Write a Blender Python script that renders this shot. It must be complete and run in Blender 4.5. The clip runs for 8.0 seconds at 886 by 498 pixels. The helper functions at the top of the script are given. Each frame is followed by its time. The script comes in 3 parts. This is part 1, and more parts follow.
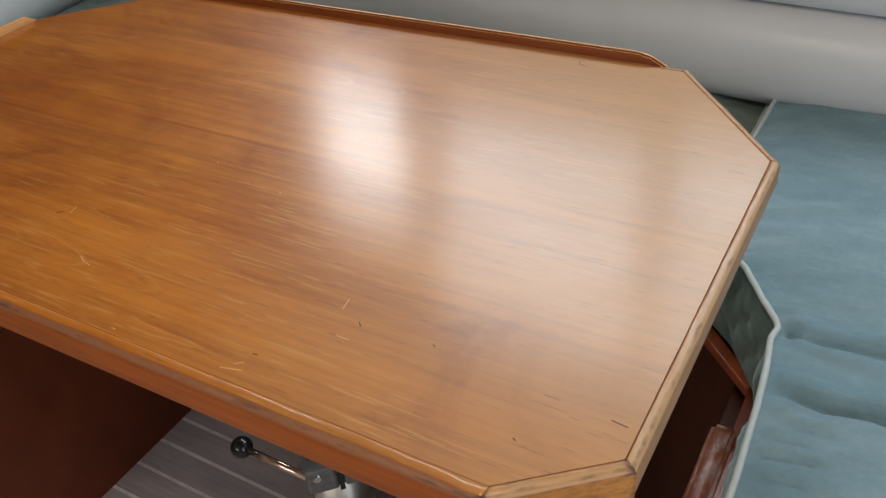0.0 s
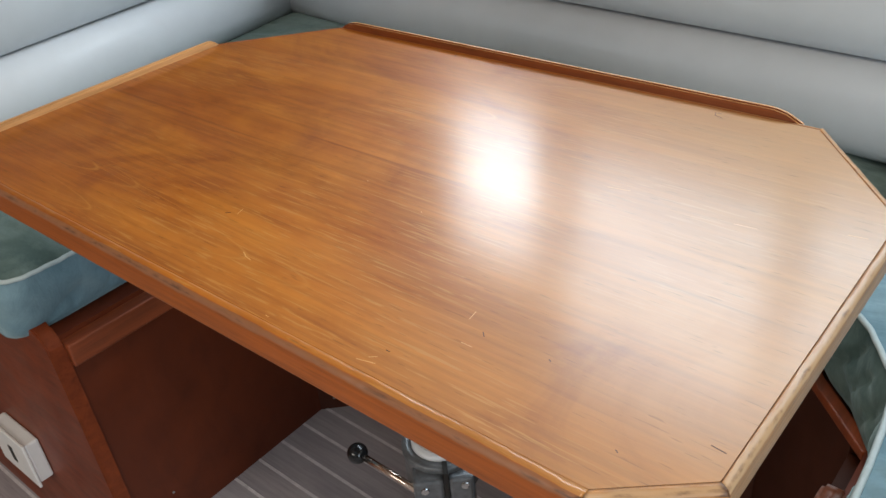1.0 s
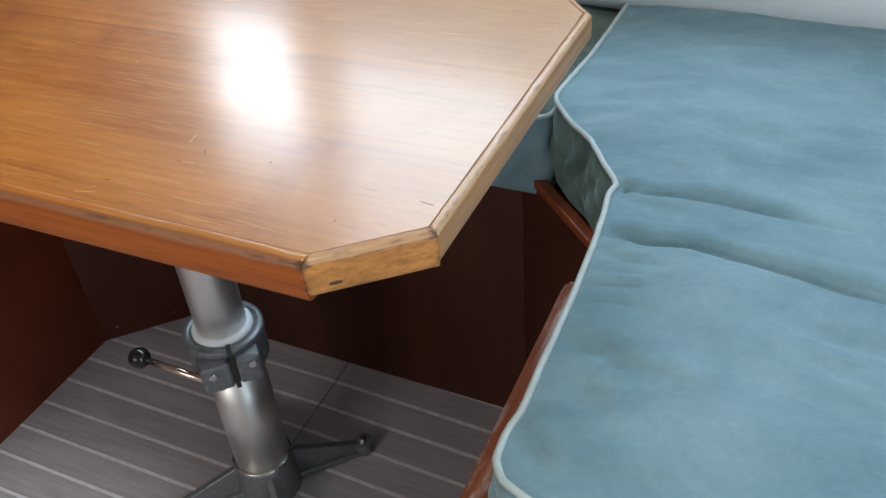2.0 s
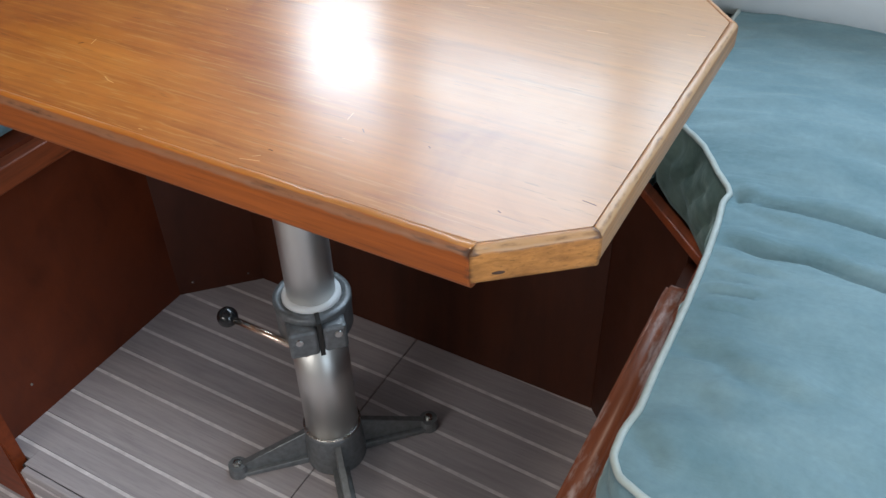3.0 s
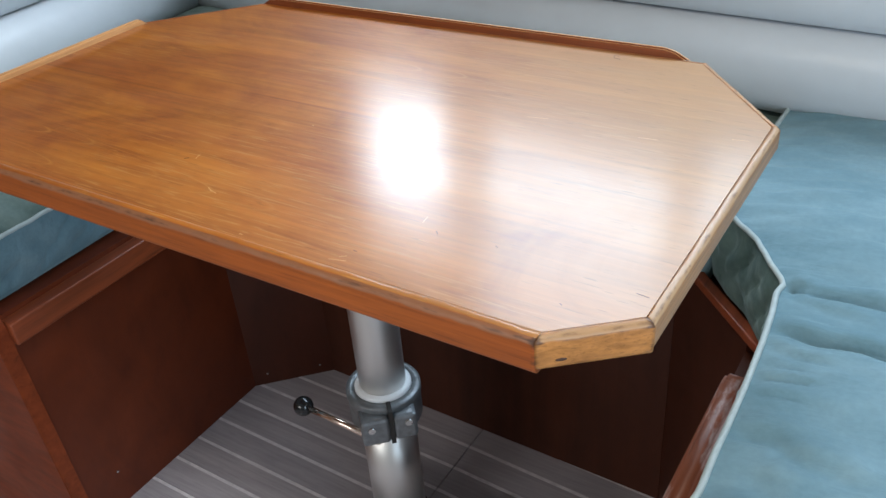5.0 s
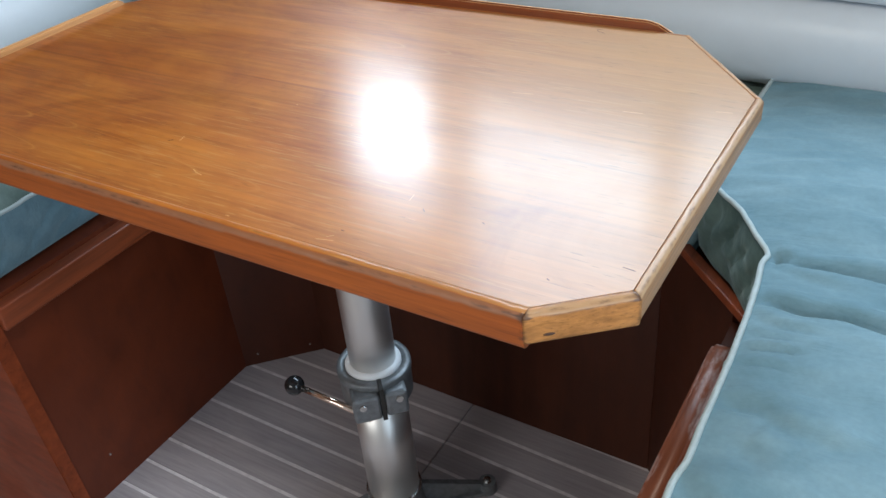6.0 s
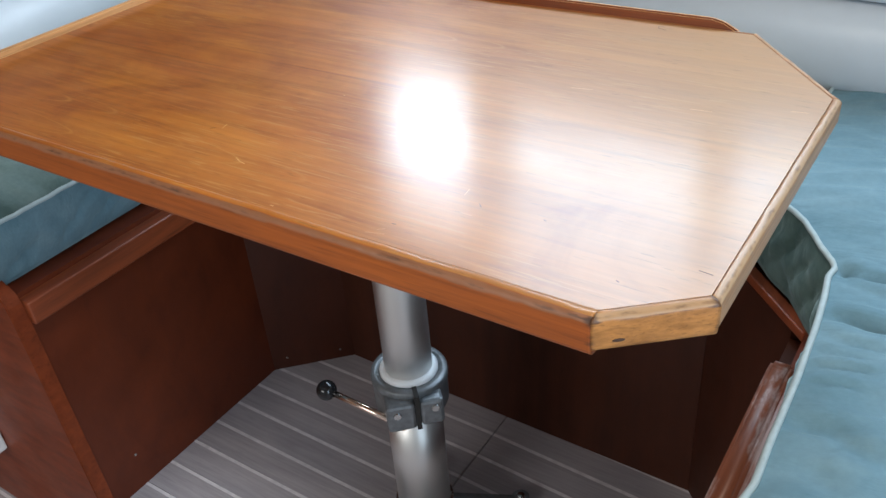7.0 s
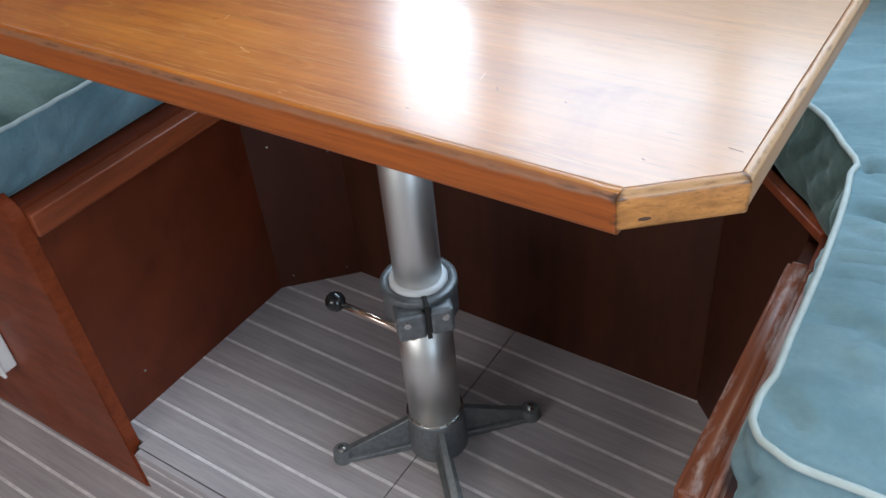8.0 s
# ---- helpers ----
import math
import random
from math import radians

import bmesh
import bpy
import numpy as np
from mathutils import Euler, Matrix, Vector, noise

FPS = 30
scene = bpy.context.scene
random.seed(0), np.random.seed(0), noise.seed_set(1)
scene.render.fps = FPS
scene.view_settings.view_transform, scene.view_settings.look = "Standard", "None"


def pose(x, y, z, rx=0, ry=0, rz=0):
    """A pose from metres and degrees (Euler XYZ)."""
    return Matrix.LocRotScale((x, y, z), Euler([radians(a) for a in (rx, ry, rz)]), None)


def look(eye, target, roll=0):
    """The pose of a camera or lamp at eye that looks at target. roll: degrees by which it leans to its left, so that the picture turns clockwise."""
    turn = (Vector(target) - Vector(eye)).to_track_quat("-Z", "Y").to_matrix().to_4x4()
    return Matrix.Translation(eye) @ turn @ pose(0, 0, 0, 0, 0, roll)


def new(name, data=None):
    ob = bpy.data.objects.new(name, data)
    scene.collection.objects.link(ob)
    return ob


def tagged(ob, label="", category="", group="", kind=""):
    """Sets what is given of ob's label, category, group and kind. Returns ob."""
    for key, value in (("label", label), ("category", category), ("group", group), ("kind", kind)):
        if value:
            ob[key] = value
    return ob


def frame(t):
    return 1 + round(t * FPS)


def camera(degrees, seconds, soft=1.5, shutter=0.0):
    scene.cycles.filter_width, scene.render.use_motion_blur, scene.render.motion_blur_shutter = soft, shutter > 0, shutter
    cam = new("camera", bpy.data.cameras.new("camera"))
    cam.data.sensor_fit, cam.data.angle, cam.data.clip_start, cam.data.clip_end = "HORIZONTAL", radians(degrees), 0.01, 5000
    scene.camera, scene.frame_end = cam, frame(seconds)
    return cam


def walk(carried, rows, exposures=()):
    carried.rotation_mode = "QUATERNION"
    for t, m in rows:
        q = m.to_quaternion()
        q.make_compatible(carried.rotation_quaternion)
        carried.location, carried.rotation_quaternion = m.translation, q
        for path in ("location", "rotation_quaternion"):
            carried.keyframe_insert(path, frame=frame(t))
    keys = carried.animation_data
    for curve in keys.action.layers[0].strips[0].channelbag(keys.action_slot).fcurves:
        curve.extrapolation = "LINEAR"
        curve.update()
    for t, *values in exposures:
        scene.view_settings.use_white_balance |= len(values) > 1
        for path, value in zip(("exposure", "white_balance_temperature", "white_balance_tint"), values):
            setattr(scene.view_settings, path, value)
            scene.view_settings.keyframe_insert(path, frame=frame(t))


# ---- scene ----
S = 1.1  # metres to a plan unit
cam = camera(54.48, 8.0)
ROWS = [
    (0.0, 0.4850, -0.5826, 0.9730, 53.46, 4.38, 29.47),
    (0.5, 0.4930, -0.6067, 0.9880, 53.74, 3.61, 36.05),
    (1.0, 0.5072, -0.6175, 0.9875, 56.98, 4.64, 39.40),
    (1.5, 0.5540, -0.6279, 0.9635, 53.84, 3.62, 31.29),
    (2.0, 0.5733, -0.6464, 0.9302, 51.81, 4.03, 23.71),
    (2.2, 0.5569, -0.6618, 0.9295, 51.19, 3.45, 23.91),
    (3.3, 0.5176, -0.6785, 0.9542, 50.27, 1.18, 29.78),
    (3.5, 0.5263, -0.6805, 0.9621, 49.92, 2.23, 29.43),
    (4.0, 0.5376, -0.6999, 0.9906, 54.29, 5.59, 31.40),
    (4.5, 0.5366, -0.7134, 0.9901, 56.65, 4.38, 31.99),
    (4.7, 0.5358, -0.7141, 0.9838, 56.99, 4.15, 32.02),
    (5.8, 0.5414, -0.7194, 0.9726, 56.16, 4.59, 30.85),
    (6.0, 0.5379, -0.7161, 0.9785, 55.30, 4.65, 30.57),
    (6.5, 0.5200, -0.7003, 0.9771, 55.51, 4.18, 30.51),
    (7.0, 0.5074, -0.7071, 0.9526, 56.29, 4.16, 32.89),
    (7.5, 0.5056, -0.7140, 0.9264, 53.86, 4.16, 32.80),
    (8.0, 0.4991, -0.7145, 0.9218, 51.75, 4.60, 32.71),
]
EXPO = [(0.0, -0.58, 7250, 12), (0.5, -0.29, 7000, 11), (1.0, -0.22, 6620, 7), (1.5, -0.20, 6260, 6), (2.0, -0.22, 6200, 6), (3.5, -0.16, 6120, 6), (4.5, -0.09, 5990, 5), (6.5, -0.05, 5980, 5), (8.0, -0.02, 5900, 5)]
walk(cam, [(t, pose(S * x, S * y, S * z, rx, ry, rz)) for t, x, y, z, rx, ry, rz in ROWS], EXPO)

# ---- world and lights ----
world = bpy.data.worlds.new("overcast_sky")
scene.world = world
world.use_nodes = True
wn = world.node_tree
sky = wn.nodes.new("ShaderNodeTexSky")
sky.sky_type = "NISHITA"
sky.sun_disc = False
sky.sun_elevation, sky.sun_rotation = radians(50), radians(200)
wn.links.new(sky.outputs[0], wn.nodes["Background"].inputs[0])
wn.nodes["Background"].inputs[1].default_value = 0.1


def area_light(name, eye, target, sx, sy, watts, colour):
    data = bpy.data.lights.new(name, "AREA")
    data.shape, data.size, data.size_y = "RECTANGLE", sx * S, sy * S
    data.energy, data.color = watts, colour
    ob = new(name, data)
    ob.matrix_world = look([S * c for c in eye], [S * c for c in target])
    return ob


# daylight in the windows beside the dinette
area_light("window_light_small", (-0.4650, 0.66, 1.245), (-0.4650, 0.0, 1.13), 0.228, 0.320, 5.5, (0.80, 0.90, 1.0))
area_light("window_light_large", (-0.088, 0.66, 1.390), (-0.088, 0.0, 1.25), 0.418, 0.515, 9.8, (0.74, 0.87, 1.0))
area_light("window_light_end", (0.379, 0.66, 1.370), (0.379, 0.0, 1.22), 0.442, 0.570, 9.4, (0.74, 0.87, 1.0))
area_light("window_light_right", (0.89, 0.66, 1.32), (0.80, 0.0, 1.18), 0.40, 0.475, 6.5, (0.58, 0.78, 1.0))
# fill lamps added around and above the camera, where no source is seen
area_light("fill_light_right", (1.49, -0.85, 0.75), (0.0, -0.55, 0.45), 0.78, 0.88, 13.5, (0.74, 0.87, 1.0))
area_light("fill_light_behind", (-0.25, -2.28, 1.15), (-0.05, 0.0, 0.6), 1.18, 0.38, 17.0, (1.0, 0.91, 0.82))
area_light("fill_light_above", (0.60, -0.80, 1.805), (0.58, -0.78, 0.0), 0.25, 0.25, 14.3, (1.0, 0.86, 0.70))


# ---- materials ----
def material(name, rough=0.5, metal=0.0, coat=0.0, coat_rough=0.1, spec=0.5):
    m = bpy.data.materials.new(name)
    m.use_nodes = True
    nt = m.node_tree
    b = nt.nodes["Principled BSDF"]
    b.inputs["Roughness"].default_value = rough
    b.inputs["Metallic"].default_value = metal
    b.inputs["Coat Weight"].default_value = coat
    b.inputs["Coat Roughness"].default_value = coat_rough
    b.inputs["Specular IOR Level"].default_value = spec
    return m, nt, b


def coords(nt, scale, rot=(0, 0, 0)):
    tc = nt.nodes.new("ShaderNodeTexCoord")
    mp = nt.nodes.new("ShaderNodeMapping")
    mp.inputs["Scale"].default_value = scale
    mp.inputs["Rotation"].default_value = [radians(a) for a in rot]
    nt.links.new(tc.outputs["Object"], mp.inputs[0])
    return mp.outputs[0]


def noise_tex(nt, vec, scale, detail=4, rough=0.55, distort=0.0):
    n = nt.nodes.new("ShaderNodeTexNoise")
    n.inputs["Scale"].default_value, n.inputs["Detail"].default_value = scale, detail
    n.inputs["Roughness"].default_value, n.inputs["Distortion"].default_value = rough, distort
    nt.links.new(vec, n.inputs["Vector"])
    return n.outputs[0]


def ramp(nt, fac, stops):
    r = nt.nodes.new("ShaderNodeValToRGB")
    while len(r.color_ramp.elements) < len(stops):
        r.color_ramp.elements.new(0.5)
    for e, (p, c) in zip(r.color_ramp.elements, stops):
        e.position = p
        e.color = (*c, 1) if len(c) == 3 else (c[0], c[0], c[0], 1)
    nt.links.new(fac, r.inputs[0])
    return r.outputs[0]


def mix(nt, a, b, fac, mode="MIX"):
    m = nt.nodes.new("ShaderNodeMix")
    m.data_type, m.blend_type = "RGBA", mode
    for sock, v in ((m.inputs[0], fac), (m.inputs[6], a), (m.inputs[7], b)):
        if isinstance(v, bpy.types.NodeSocket):
            nt.links.new(v, sock)
        elif isinstance(v, (int, float)):
            sock.default_value = v
        else:
            sock.default_value = (*v, 1)
    return m.outputs[2]


def bump(nt, b, height, strength, distance):
    n = nt.nodes.new("ShaderNodeBump")
    n.inputs["Strength"].default_value, n.inputs["Distance"].default_value = strength, distance
    nt.links.new(height, n.inputs["Height"])
    nt.links.new(n.outputs[0], b.inputs["Normal"])
    return n


def wood(name, dark, light, grain=(3, 90, 40), rough=0.35, coat=0.0, coat_rough=0.15, pores=0.5, relief=0.0004, blotch=0.5, rot=(0, 0, 0), spec=0.5):
    """Straight-grained wood: broad figure, fine streaks, short pores, varied sheen."""
    m, nt, b = material(name, rough, 0, coat, coat_rough, spec)
    v = coords(nt, grain, rot)
    broad = noise_tex(nt, coords(nt, (grain[0] * 0.8, grain[1] * 0.16, grain[2] * 0.16), rot), 1.0, 5, 0.6, 1.2)
    fine = noise_tex(nt, v, 1.6, 6, 0.65, 0.4)
    fleck = noise_tex(nt, coords(nt, (grain[0] * 7, grain[1] * 5, grain[2] * 5), rot), 1.0, 2, 0.5)
    col = ramp(nt, broad, [(0.3, dark), (0.7, light)])
    mid = tuple((d + l) / 2 for d, l in zip(dark, light))
    streak = ramp(nt, fine, [(0.35, tuple(c * 0.62 for c in mid)), (0.62, tuple(min(1, c * 1.25) for c in light))])
    col = mix(nt, col, streak, blotch)
    pore = ramp(nt, fleck, [(0.28, (0.35,)), (0.42, (1.0,))])
    col = mix(nt, col, pore, pores, "MULTIPLY")
    nt.links.new(col, b.inputs["Base Color"])
    smear = noise_tex(nt, coords(nt, (9, 9, 9)), 1.0, 3)
    rr = ramp(nt, smear, [(0.3, (max(rough - 0.06, 0.02),)), (0.7, (rough + 0.08,))])
    nt.links.new(rr, b.inputs["Roughness"])
    bump(nt, b, fine, 0.35, relief)
    return m


def table_wood():
    """Old varnished teak: arched figure, brown clouds, pale dashes and dark pores along the grain, fine scratches."""
    m, nt, b = material("varnished_teak", 0.42, 0, 0.62, 0.2, 0.40)
    broad = noise_tex(nt, coords(nt, (1.6, 6, 1), (0, 0, 3)), 1.0, 6, 0.6, 2.2)
    col = ramp(nt, broad, [(0.30, (0.325, 0.091, 0.0068)), (0.50, (0.395, 0.130, 0.0112)), (0.72, (0.450, 0.166, 0.0180))])
    vein = noise_tex(nt, coords(nt, (2.2, 34, 1), (0, 0, 2)), 1.0, 5, 0.6, 1.4)
    col = mix(nt, col, ramp(nt, vein, [(0.34, (0.80, 0.72, 0.62)), (0.60, (1.08, 1.08, 1.05))]), 0.75, "MULTIPLY")
    cloud = noise_tex(nt, coords(nt, (4.2, 8, 1)), 1.0, 6, 0.64, 1.6)
    col = mix(nt, col, ramp(nt, cloud, [(0.28, (0.62, 0.50, 0.40)), (0.46, (0.96, 0.94, 0.92)), (0.72, (1.13, 1.13, 1.11))]), 0.9, "MULTIPLY")
    fine = noise_tex(nt, coords(nt, (5, 190, 1)), 1.0, 5, 0.65, 0.3)
    col = mix(nt, col, ramp(nt, fine, [(0.30, (0.72, 0.64, 0.56)), (0.60, (1.14, 1.14, 1.12))]), 0.66, "MULTIPLY")
    seam = noise_tex(nt, coords(nt, (1.1, 120, 1), (0, 0, 1.5)), 1.0, 2, 0.5, 0.15)
    col = mix(nt, col, ramp(nt, seam, [(0.28, (0.62, 0.50, 0.40)), (0.35, (1.0, 1.0, 1.0))]), 0.7, "MULTIPLY")
    split = nt.nodes.new("ShaderNodeSeparateXYZ")
    tc = nt.nodes.new("ShaderNodeTexCoord")
    nt.links.new(tc.outputs["Object"], split.inputs[0])

    def calc(op, a, b, c=0.0):
        node = nt.nodes.new("ShaderNodeMath")
        node.operation = op
        for sock, v in zip(node.inputs, (a, b, c)):
            if isinstance(v, bpy.types.NodeSocket):
                nt.links.new(v, sock)
            else:
                sock.default_value = v
        return node.outputs[0]

    # flame figure: nested arches whose tips point along the grain
    ripple = noise_tex(nt, coords(nt, (3, 26, 1)), 1.0, 3, 0.55, 0.4)
    veil = noise_tex(nt, coords(nt, (6, 11, 1)), 1.0, 3, 0.5)
    for tip_x, tip_y, bend, reach, gap in ((0.143, -0.084, 330, 0.17, 0.050), (0.141, -0.346, 290, 0.24, 0.060), (-0.076, -0.327, 420, 0.17, 0.060), (-0.030, -0.368, 420, 0.14, 0.05)):
        dy = calc("SUBTRACT", split.outputs[1], tip_y * S)
        far = calc("MULTIPLY_ADD", calc("MULTIPLY", dy, dy), -bend, calc("SUBTRACT", tip_x * S, split.outputs[0]))
        far = calc("MULTIPLY_ADD", calc("SUBTRACT", ripple, 0.5), 0.014, far)
        wave_at = calc("PINGPONG", far, gap * S / 2)
        line = ramp(nt, calc("MULTIPLY", wave_at, 1.0 / (gap * S / 2)), [(0.0, (1.0,)), (0.16, (0.0,))])
        inside = ramp(nt, calc("ADD", calc("MULTIPLY", far, 1.0 / (reach * S)), 0.2), [(0.15, (0.0,)), (0.25, (1.0,)), (0.6, (0.8,)), (1.0, (0.0,))])
        near = ramp(nt, calc("ABSOLUTE", dy, 0.0), [(0.030, (1.0,)), (0.055, (0.0,))])
        gate = calc("MULTIPLY", calc("MULTIPLY", line, inside), calc("MULTIPLY", near, ramp(nt, veil, [(0.36, (0.0,)), (0.58, (0.70,))])))
        col = mix(nt, col, (0.55, 0.26, 0.055), gate)
    dash = noise_tex(nt, coords(nt, (26, 520, 1)), 1.0, 2, 0.5, 0.2)
    region = noise_tex(nt, coords(nt, (4, 9, 1)), 1.0, 3, 0.5)
    gate = mix(nt, (0, 0, 0), ramp(nt, dash, [(0.58, (0.0,)), (0.66, (1.0,))]), ramp(nt, region, [(0.43, (0.0,)), (0.60, (0.66,))]))
    col = mix(nt, col, (0.50, 0.235, 0.058), gate)
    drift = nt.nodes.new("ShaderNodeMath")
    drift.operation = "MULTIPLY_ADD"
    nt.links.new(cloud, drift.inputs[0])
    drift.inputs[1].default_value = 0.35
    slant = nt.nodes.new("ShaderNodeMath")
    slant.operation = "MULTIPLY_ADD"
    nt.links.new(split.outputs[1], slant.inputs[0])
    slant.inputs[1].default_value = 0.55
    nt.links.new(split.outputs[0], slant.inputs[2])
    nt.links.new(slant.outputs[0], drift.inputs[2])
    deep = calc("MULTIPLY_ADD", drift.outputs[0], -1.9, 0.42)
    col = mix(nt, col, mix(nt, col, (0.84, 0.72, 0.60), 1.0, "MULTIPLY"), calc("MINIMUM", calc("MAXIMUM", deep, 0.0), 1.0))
    # paler to right and back: bleached wood, with window haze put into the colour
    pale_haze = ramp(nt, drift.outputs[0], [(0.14, (0.0,)), (0.52, (0.60,))])
    col = mix(nt, col, (0.410, 0.250, 0.098), pale_haze)
    pore = noise_tex(nt, coords(nt, (55, 640, 1)), 1.0, 1, 0.5)
    col = mix(nt, col, ramp(nt, pore, [(0.24, (0.35,)), (0.32, (1.0,))]), 0.45, "MULTIPLY")
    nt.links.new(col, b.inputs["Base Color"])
    haze = noise_tex(nt, coords(nt, (7, 16, 1)), 1.0, 4, 0.6)
    nt.links.new(ramp(nt, haze, [(0.3, (0.42,)), (0.7, (0.54,))]), b.inputs["Roughness"])
    nt.links.new(ramp(nt, haze, [(0.3, (0.165,)), (0.7, (0.215,))]), b.inputs["Coat Roughness"])
    wave = noise_tex(nt, coords(nt, (9, 16, 1)), 1.0, 3, 0.5)
    both = mix(nt, fine, wave, 0.3)
    bump(nt, b, both, 0.30, 0.00025)
    groove = noise_tex(nt, coords(nt, (30, 260, 1)), 1.0, 4, 0.65, 0.4)
    skin = nt.nodes.new("ShaderNodeBump")
    skin.inputs["Strength"].default_value, skin.inputs["Distance"].default_value = 0.40, 0.0003
    nt.links.new(mix(nt, groove, wave, 0.35), skin.inputs["Height"])
    nt.links.new(skin.outputs[0], b.inputs["Coat Normal"])
    return m


VARNISH = table_wood()
EDGE_ORANGE = wood("varnished_edge", (0.215, 0.044, 0.0038), (0.350, 0.085, 0.0085), (4, 120, 120), 0.48, 0, 0.2, 0.4, 0.0005, 0.5)
EDGE_Y = wood("pale_edge", (0.27, 0.110, 0.030), (0.43, 0.205, 0.075), (120, 5, 120), 0.36, 0, 0.2, 0.5, 0.0006, 0.55)
EDGE_D = wood("pale_edge_mitre", (0.28, 0.100, 0.017), (0.46, 0.200, 0.052), (40, 40, 120), 0.36, 0, 0.2, 0.5, 0.0006, 0.55)


def weather(m, bare, grime, low, high):
    """Wear along the rounded corner and grime at the mitres, broken up at two scales."""
    nt = m.node_tree
    b = nt.nodes["Principled BSDF"]
    patchy = noise_tex(nt, coords(nt, (34, 34, 60)), 1.0, 4, 0.6)
    speck = noise_tex(nt, coords(nt, (60, 110, 300)), 1.0, 3, 0.6)
    col = b.inputs["Base Color"].links[0].from_socket
    for field, tone, shares in (("arris", bare, (low, high)), ("arris", grime, (low + 0.50, high + 0.40)), ("mitre", grime, (0.70, 1.05))):
        at = nt.nodes.new("ShaderNodeAttribute")
        at.attribute_name = field
        total = nt.nodes.new("ShaderNodeMath")
        total.operation = "ADD"
        nt.links.new(at.outputs["Fac"], total.inputs[0])
        nt.links.new(mix(nt, patchy, speck, 0.35 if tone is bare else 0.7), total.inputs[1])
        span = nt.nodes.new("ShaderNodeMapRange")
        span.interpolation_type = "SMOOTHSTEP"
        nt.links.new(total.outputs[0], span.inputs[0])
        span.inputs[1].default_value, span.inputs[2].default_value = shares
        span.inputs[4].default_value = 0.88
        col = mix(nt, col, tone, span.outputs[0])
    nt.links.new(col, b.inputs["Base Color"])
    return m


JOINT = wood("dirty_joint", (0.060, 0.026, 0.012), (0.21, 0.095, 0.042), (60, 60, 60), 0.6, 0, 0.2, 0.4, 0.0004, 0.5, (0, 0, 0), 0.2)
weather(EDGE_ORANGE, (0.235, 0.100, 0.046), (0.055, 0.020, 0.008), 0.92, 1.30)
weather(EDGE_Y, (0.47, 0.30, 0.165), (0.12, 0.055, 0.025), 0.95, 1.35)
weather(EDGE_D, (0.42, 0.25, 0.125), (0.085, 0.036, 0.016), 0.95, 1.35)
FIDDLE_PALE = wood("pale_fiddle", (0.46, 0.20, 0.060), (0.66, 0.36, 0.15), (120, 5, 120), 0.36, 0, 0.2, 0.4, 0.0005, 0.5)
# the inner face's shade against the windows is put into this dark colour
FIDDLE_SHADED = wood("shaded_mahogany_fiddle", (0.110, 0.023, 0.0055), (0.195, 0.046, 0.0110), (4, 120, 120), 0.35, 0, 0.2, 0.4)
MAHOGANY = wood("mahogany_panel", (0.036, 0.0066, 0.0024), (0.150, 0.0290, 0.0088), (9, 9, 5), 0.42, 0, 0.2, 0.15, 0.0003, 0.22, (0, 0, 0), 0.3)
# darker copies of the mahogany: the footwell's shade is put into these colours
MAHOGANY_HALF_SHADED = wood("half_shaded_mahogany_panel", (0.036, 0.0090, 0.0042), (0.070, 0.0178, 0.0080), (11, 11, 6), 0.45, 0, 0.2, 0.12, 0.0003, 0.16, (0, 0, 0), 0.3)
MAHOGANY_SHADED = wood("shaded_mahogany_panel", (0.030, 0.0085, 0.0040), (0.066, 0.0180, 0.0080), (14, 14, 5), 0.45, 0, 0.2, 0.12, 0.0003, 0.2, (0, 0, 0), 0.25)
MAHOGANY_RAIL = wood("mahogany_rail", (0.130, 0.026, 0.0072), (0.230, 0.050, 0.0140), (60, 4, 60), 0.44, 0, 0.2, 0.4, 0.0004, 0.45)
MAHOGANY_X = wood("mahogany_board", (0.118, 0.0225, 0.0066), (0.210, 0.0415, 0.0115), (9, 30, 40), 0.42, 0, 0.2, 0.3, 0.0004, 0.4, (0, 0, 0), 0.22)
RAIL_WORN = wood("mahogany_rail_worn", (0.125, 0.034, 0.014), (0.21, 0.062, 0.026), (60, 4, 60), 0.42, 0, 0.2, 0.4, 0.0004, 0.45)
BATTEN_WORN = wood("mahogany_batten_worn", (0.105, 0.026, 0.009), (0.19, 0.050, 0.017), (60, 4, 60), 0.42, 0, 0.2, 0.4, 0.0004, 0.45)
for worn, low, high in ((RAIL_WORN, 0.50, 0.60), (BATTEN_WORN, 0.38, 0.56)):
    wt = worn.node_tree
    wb = wt.nodes["Principled BSDF"]
    patch = noise_tex(wt, coords(wt, (30, 9, 30)), 1.0, 5, 0.65)
    bare = mix(wt, wb.inputs["Base Color"].links[0].from_socket, (0.46, 0.40, 0.40), ramp(wt, patch, [(low, (0.0,)), (high, (0.62,))]))
    wt.links.new(bare, wb.inputs["Base Color"])
PLANK = wood("grey_teak_plank", (0.318, 0.286, 0.300), (0.428, 0.386, 0.400), (4, 120, 120), 0.48, 0, 0.2, 0.25, 0.0004, 0.24)


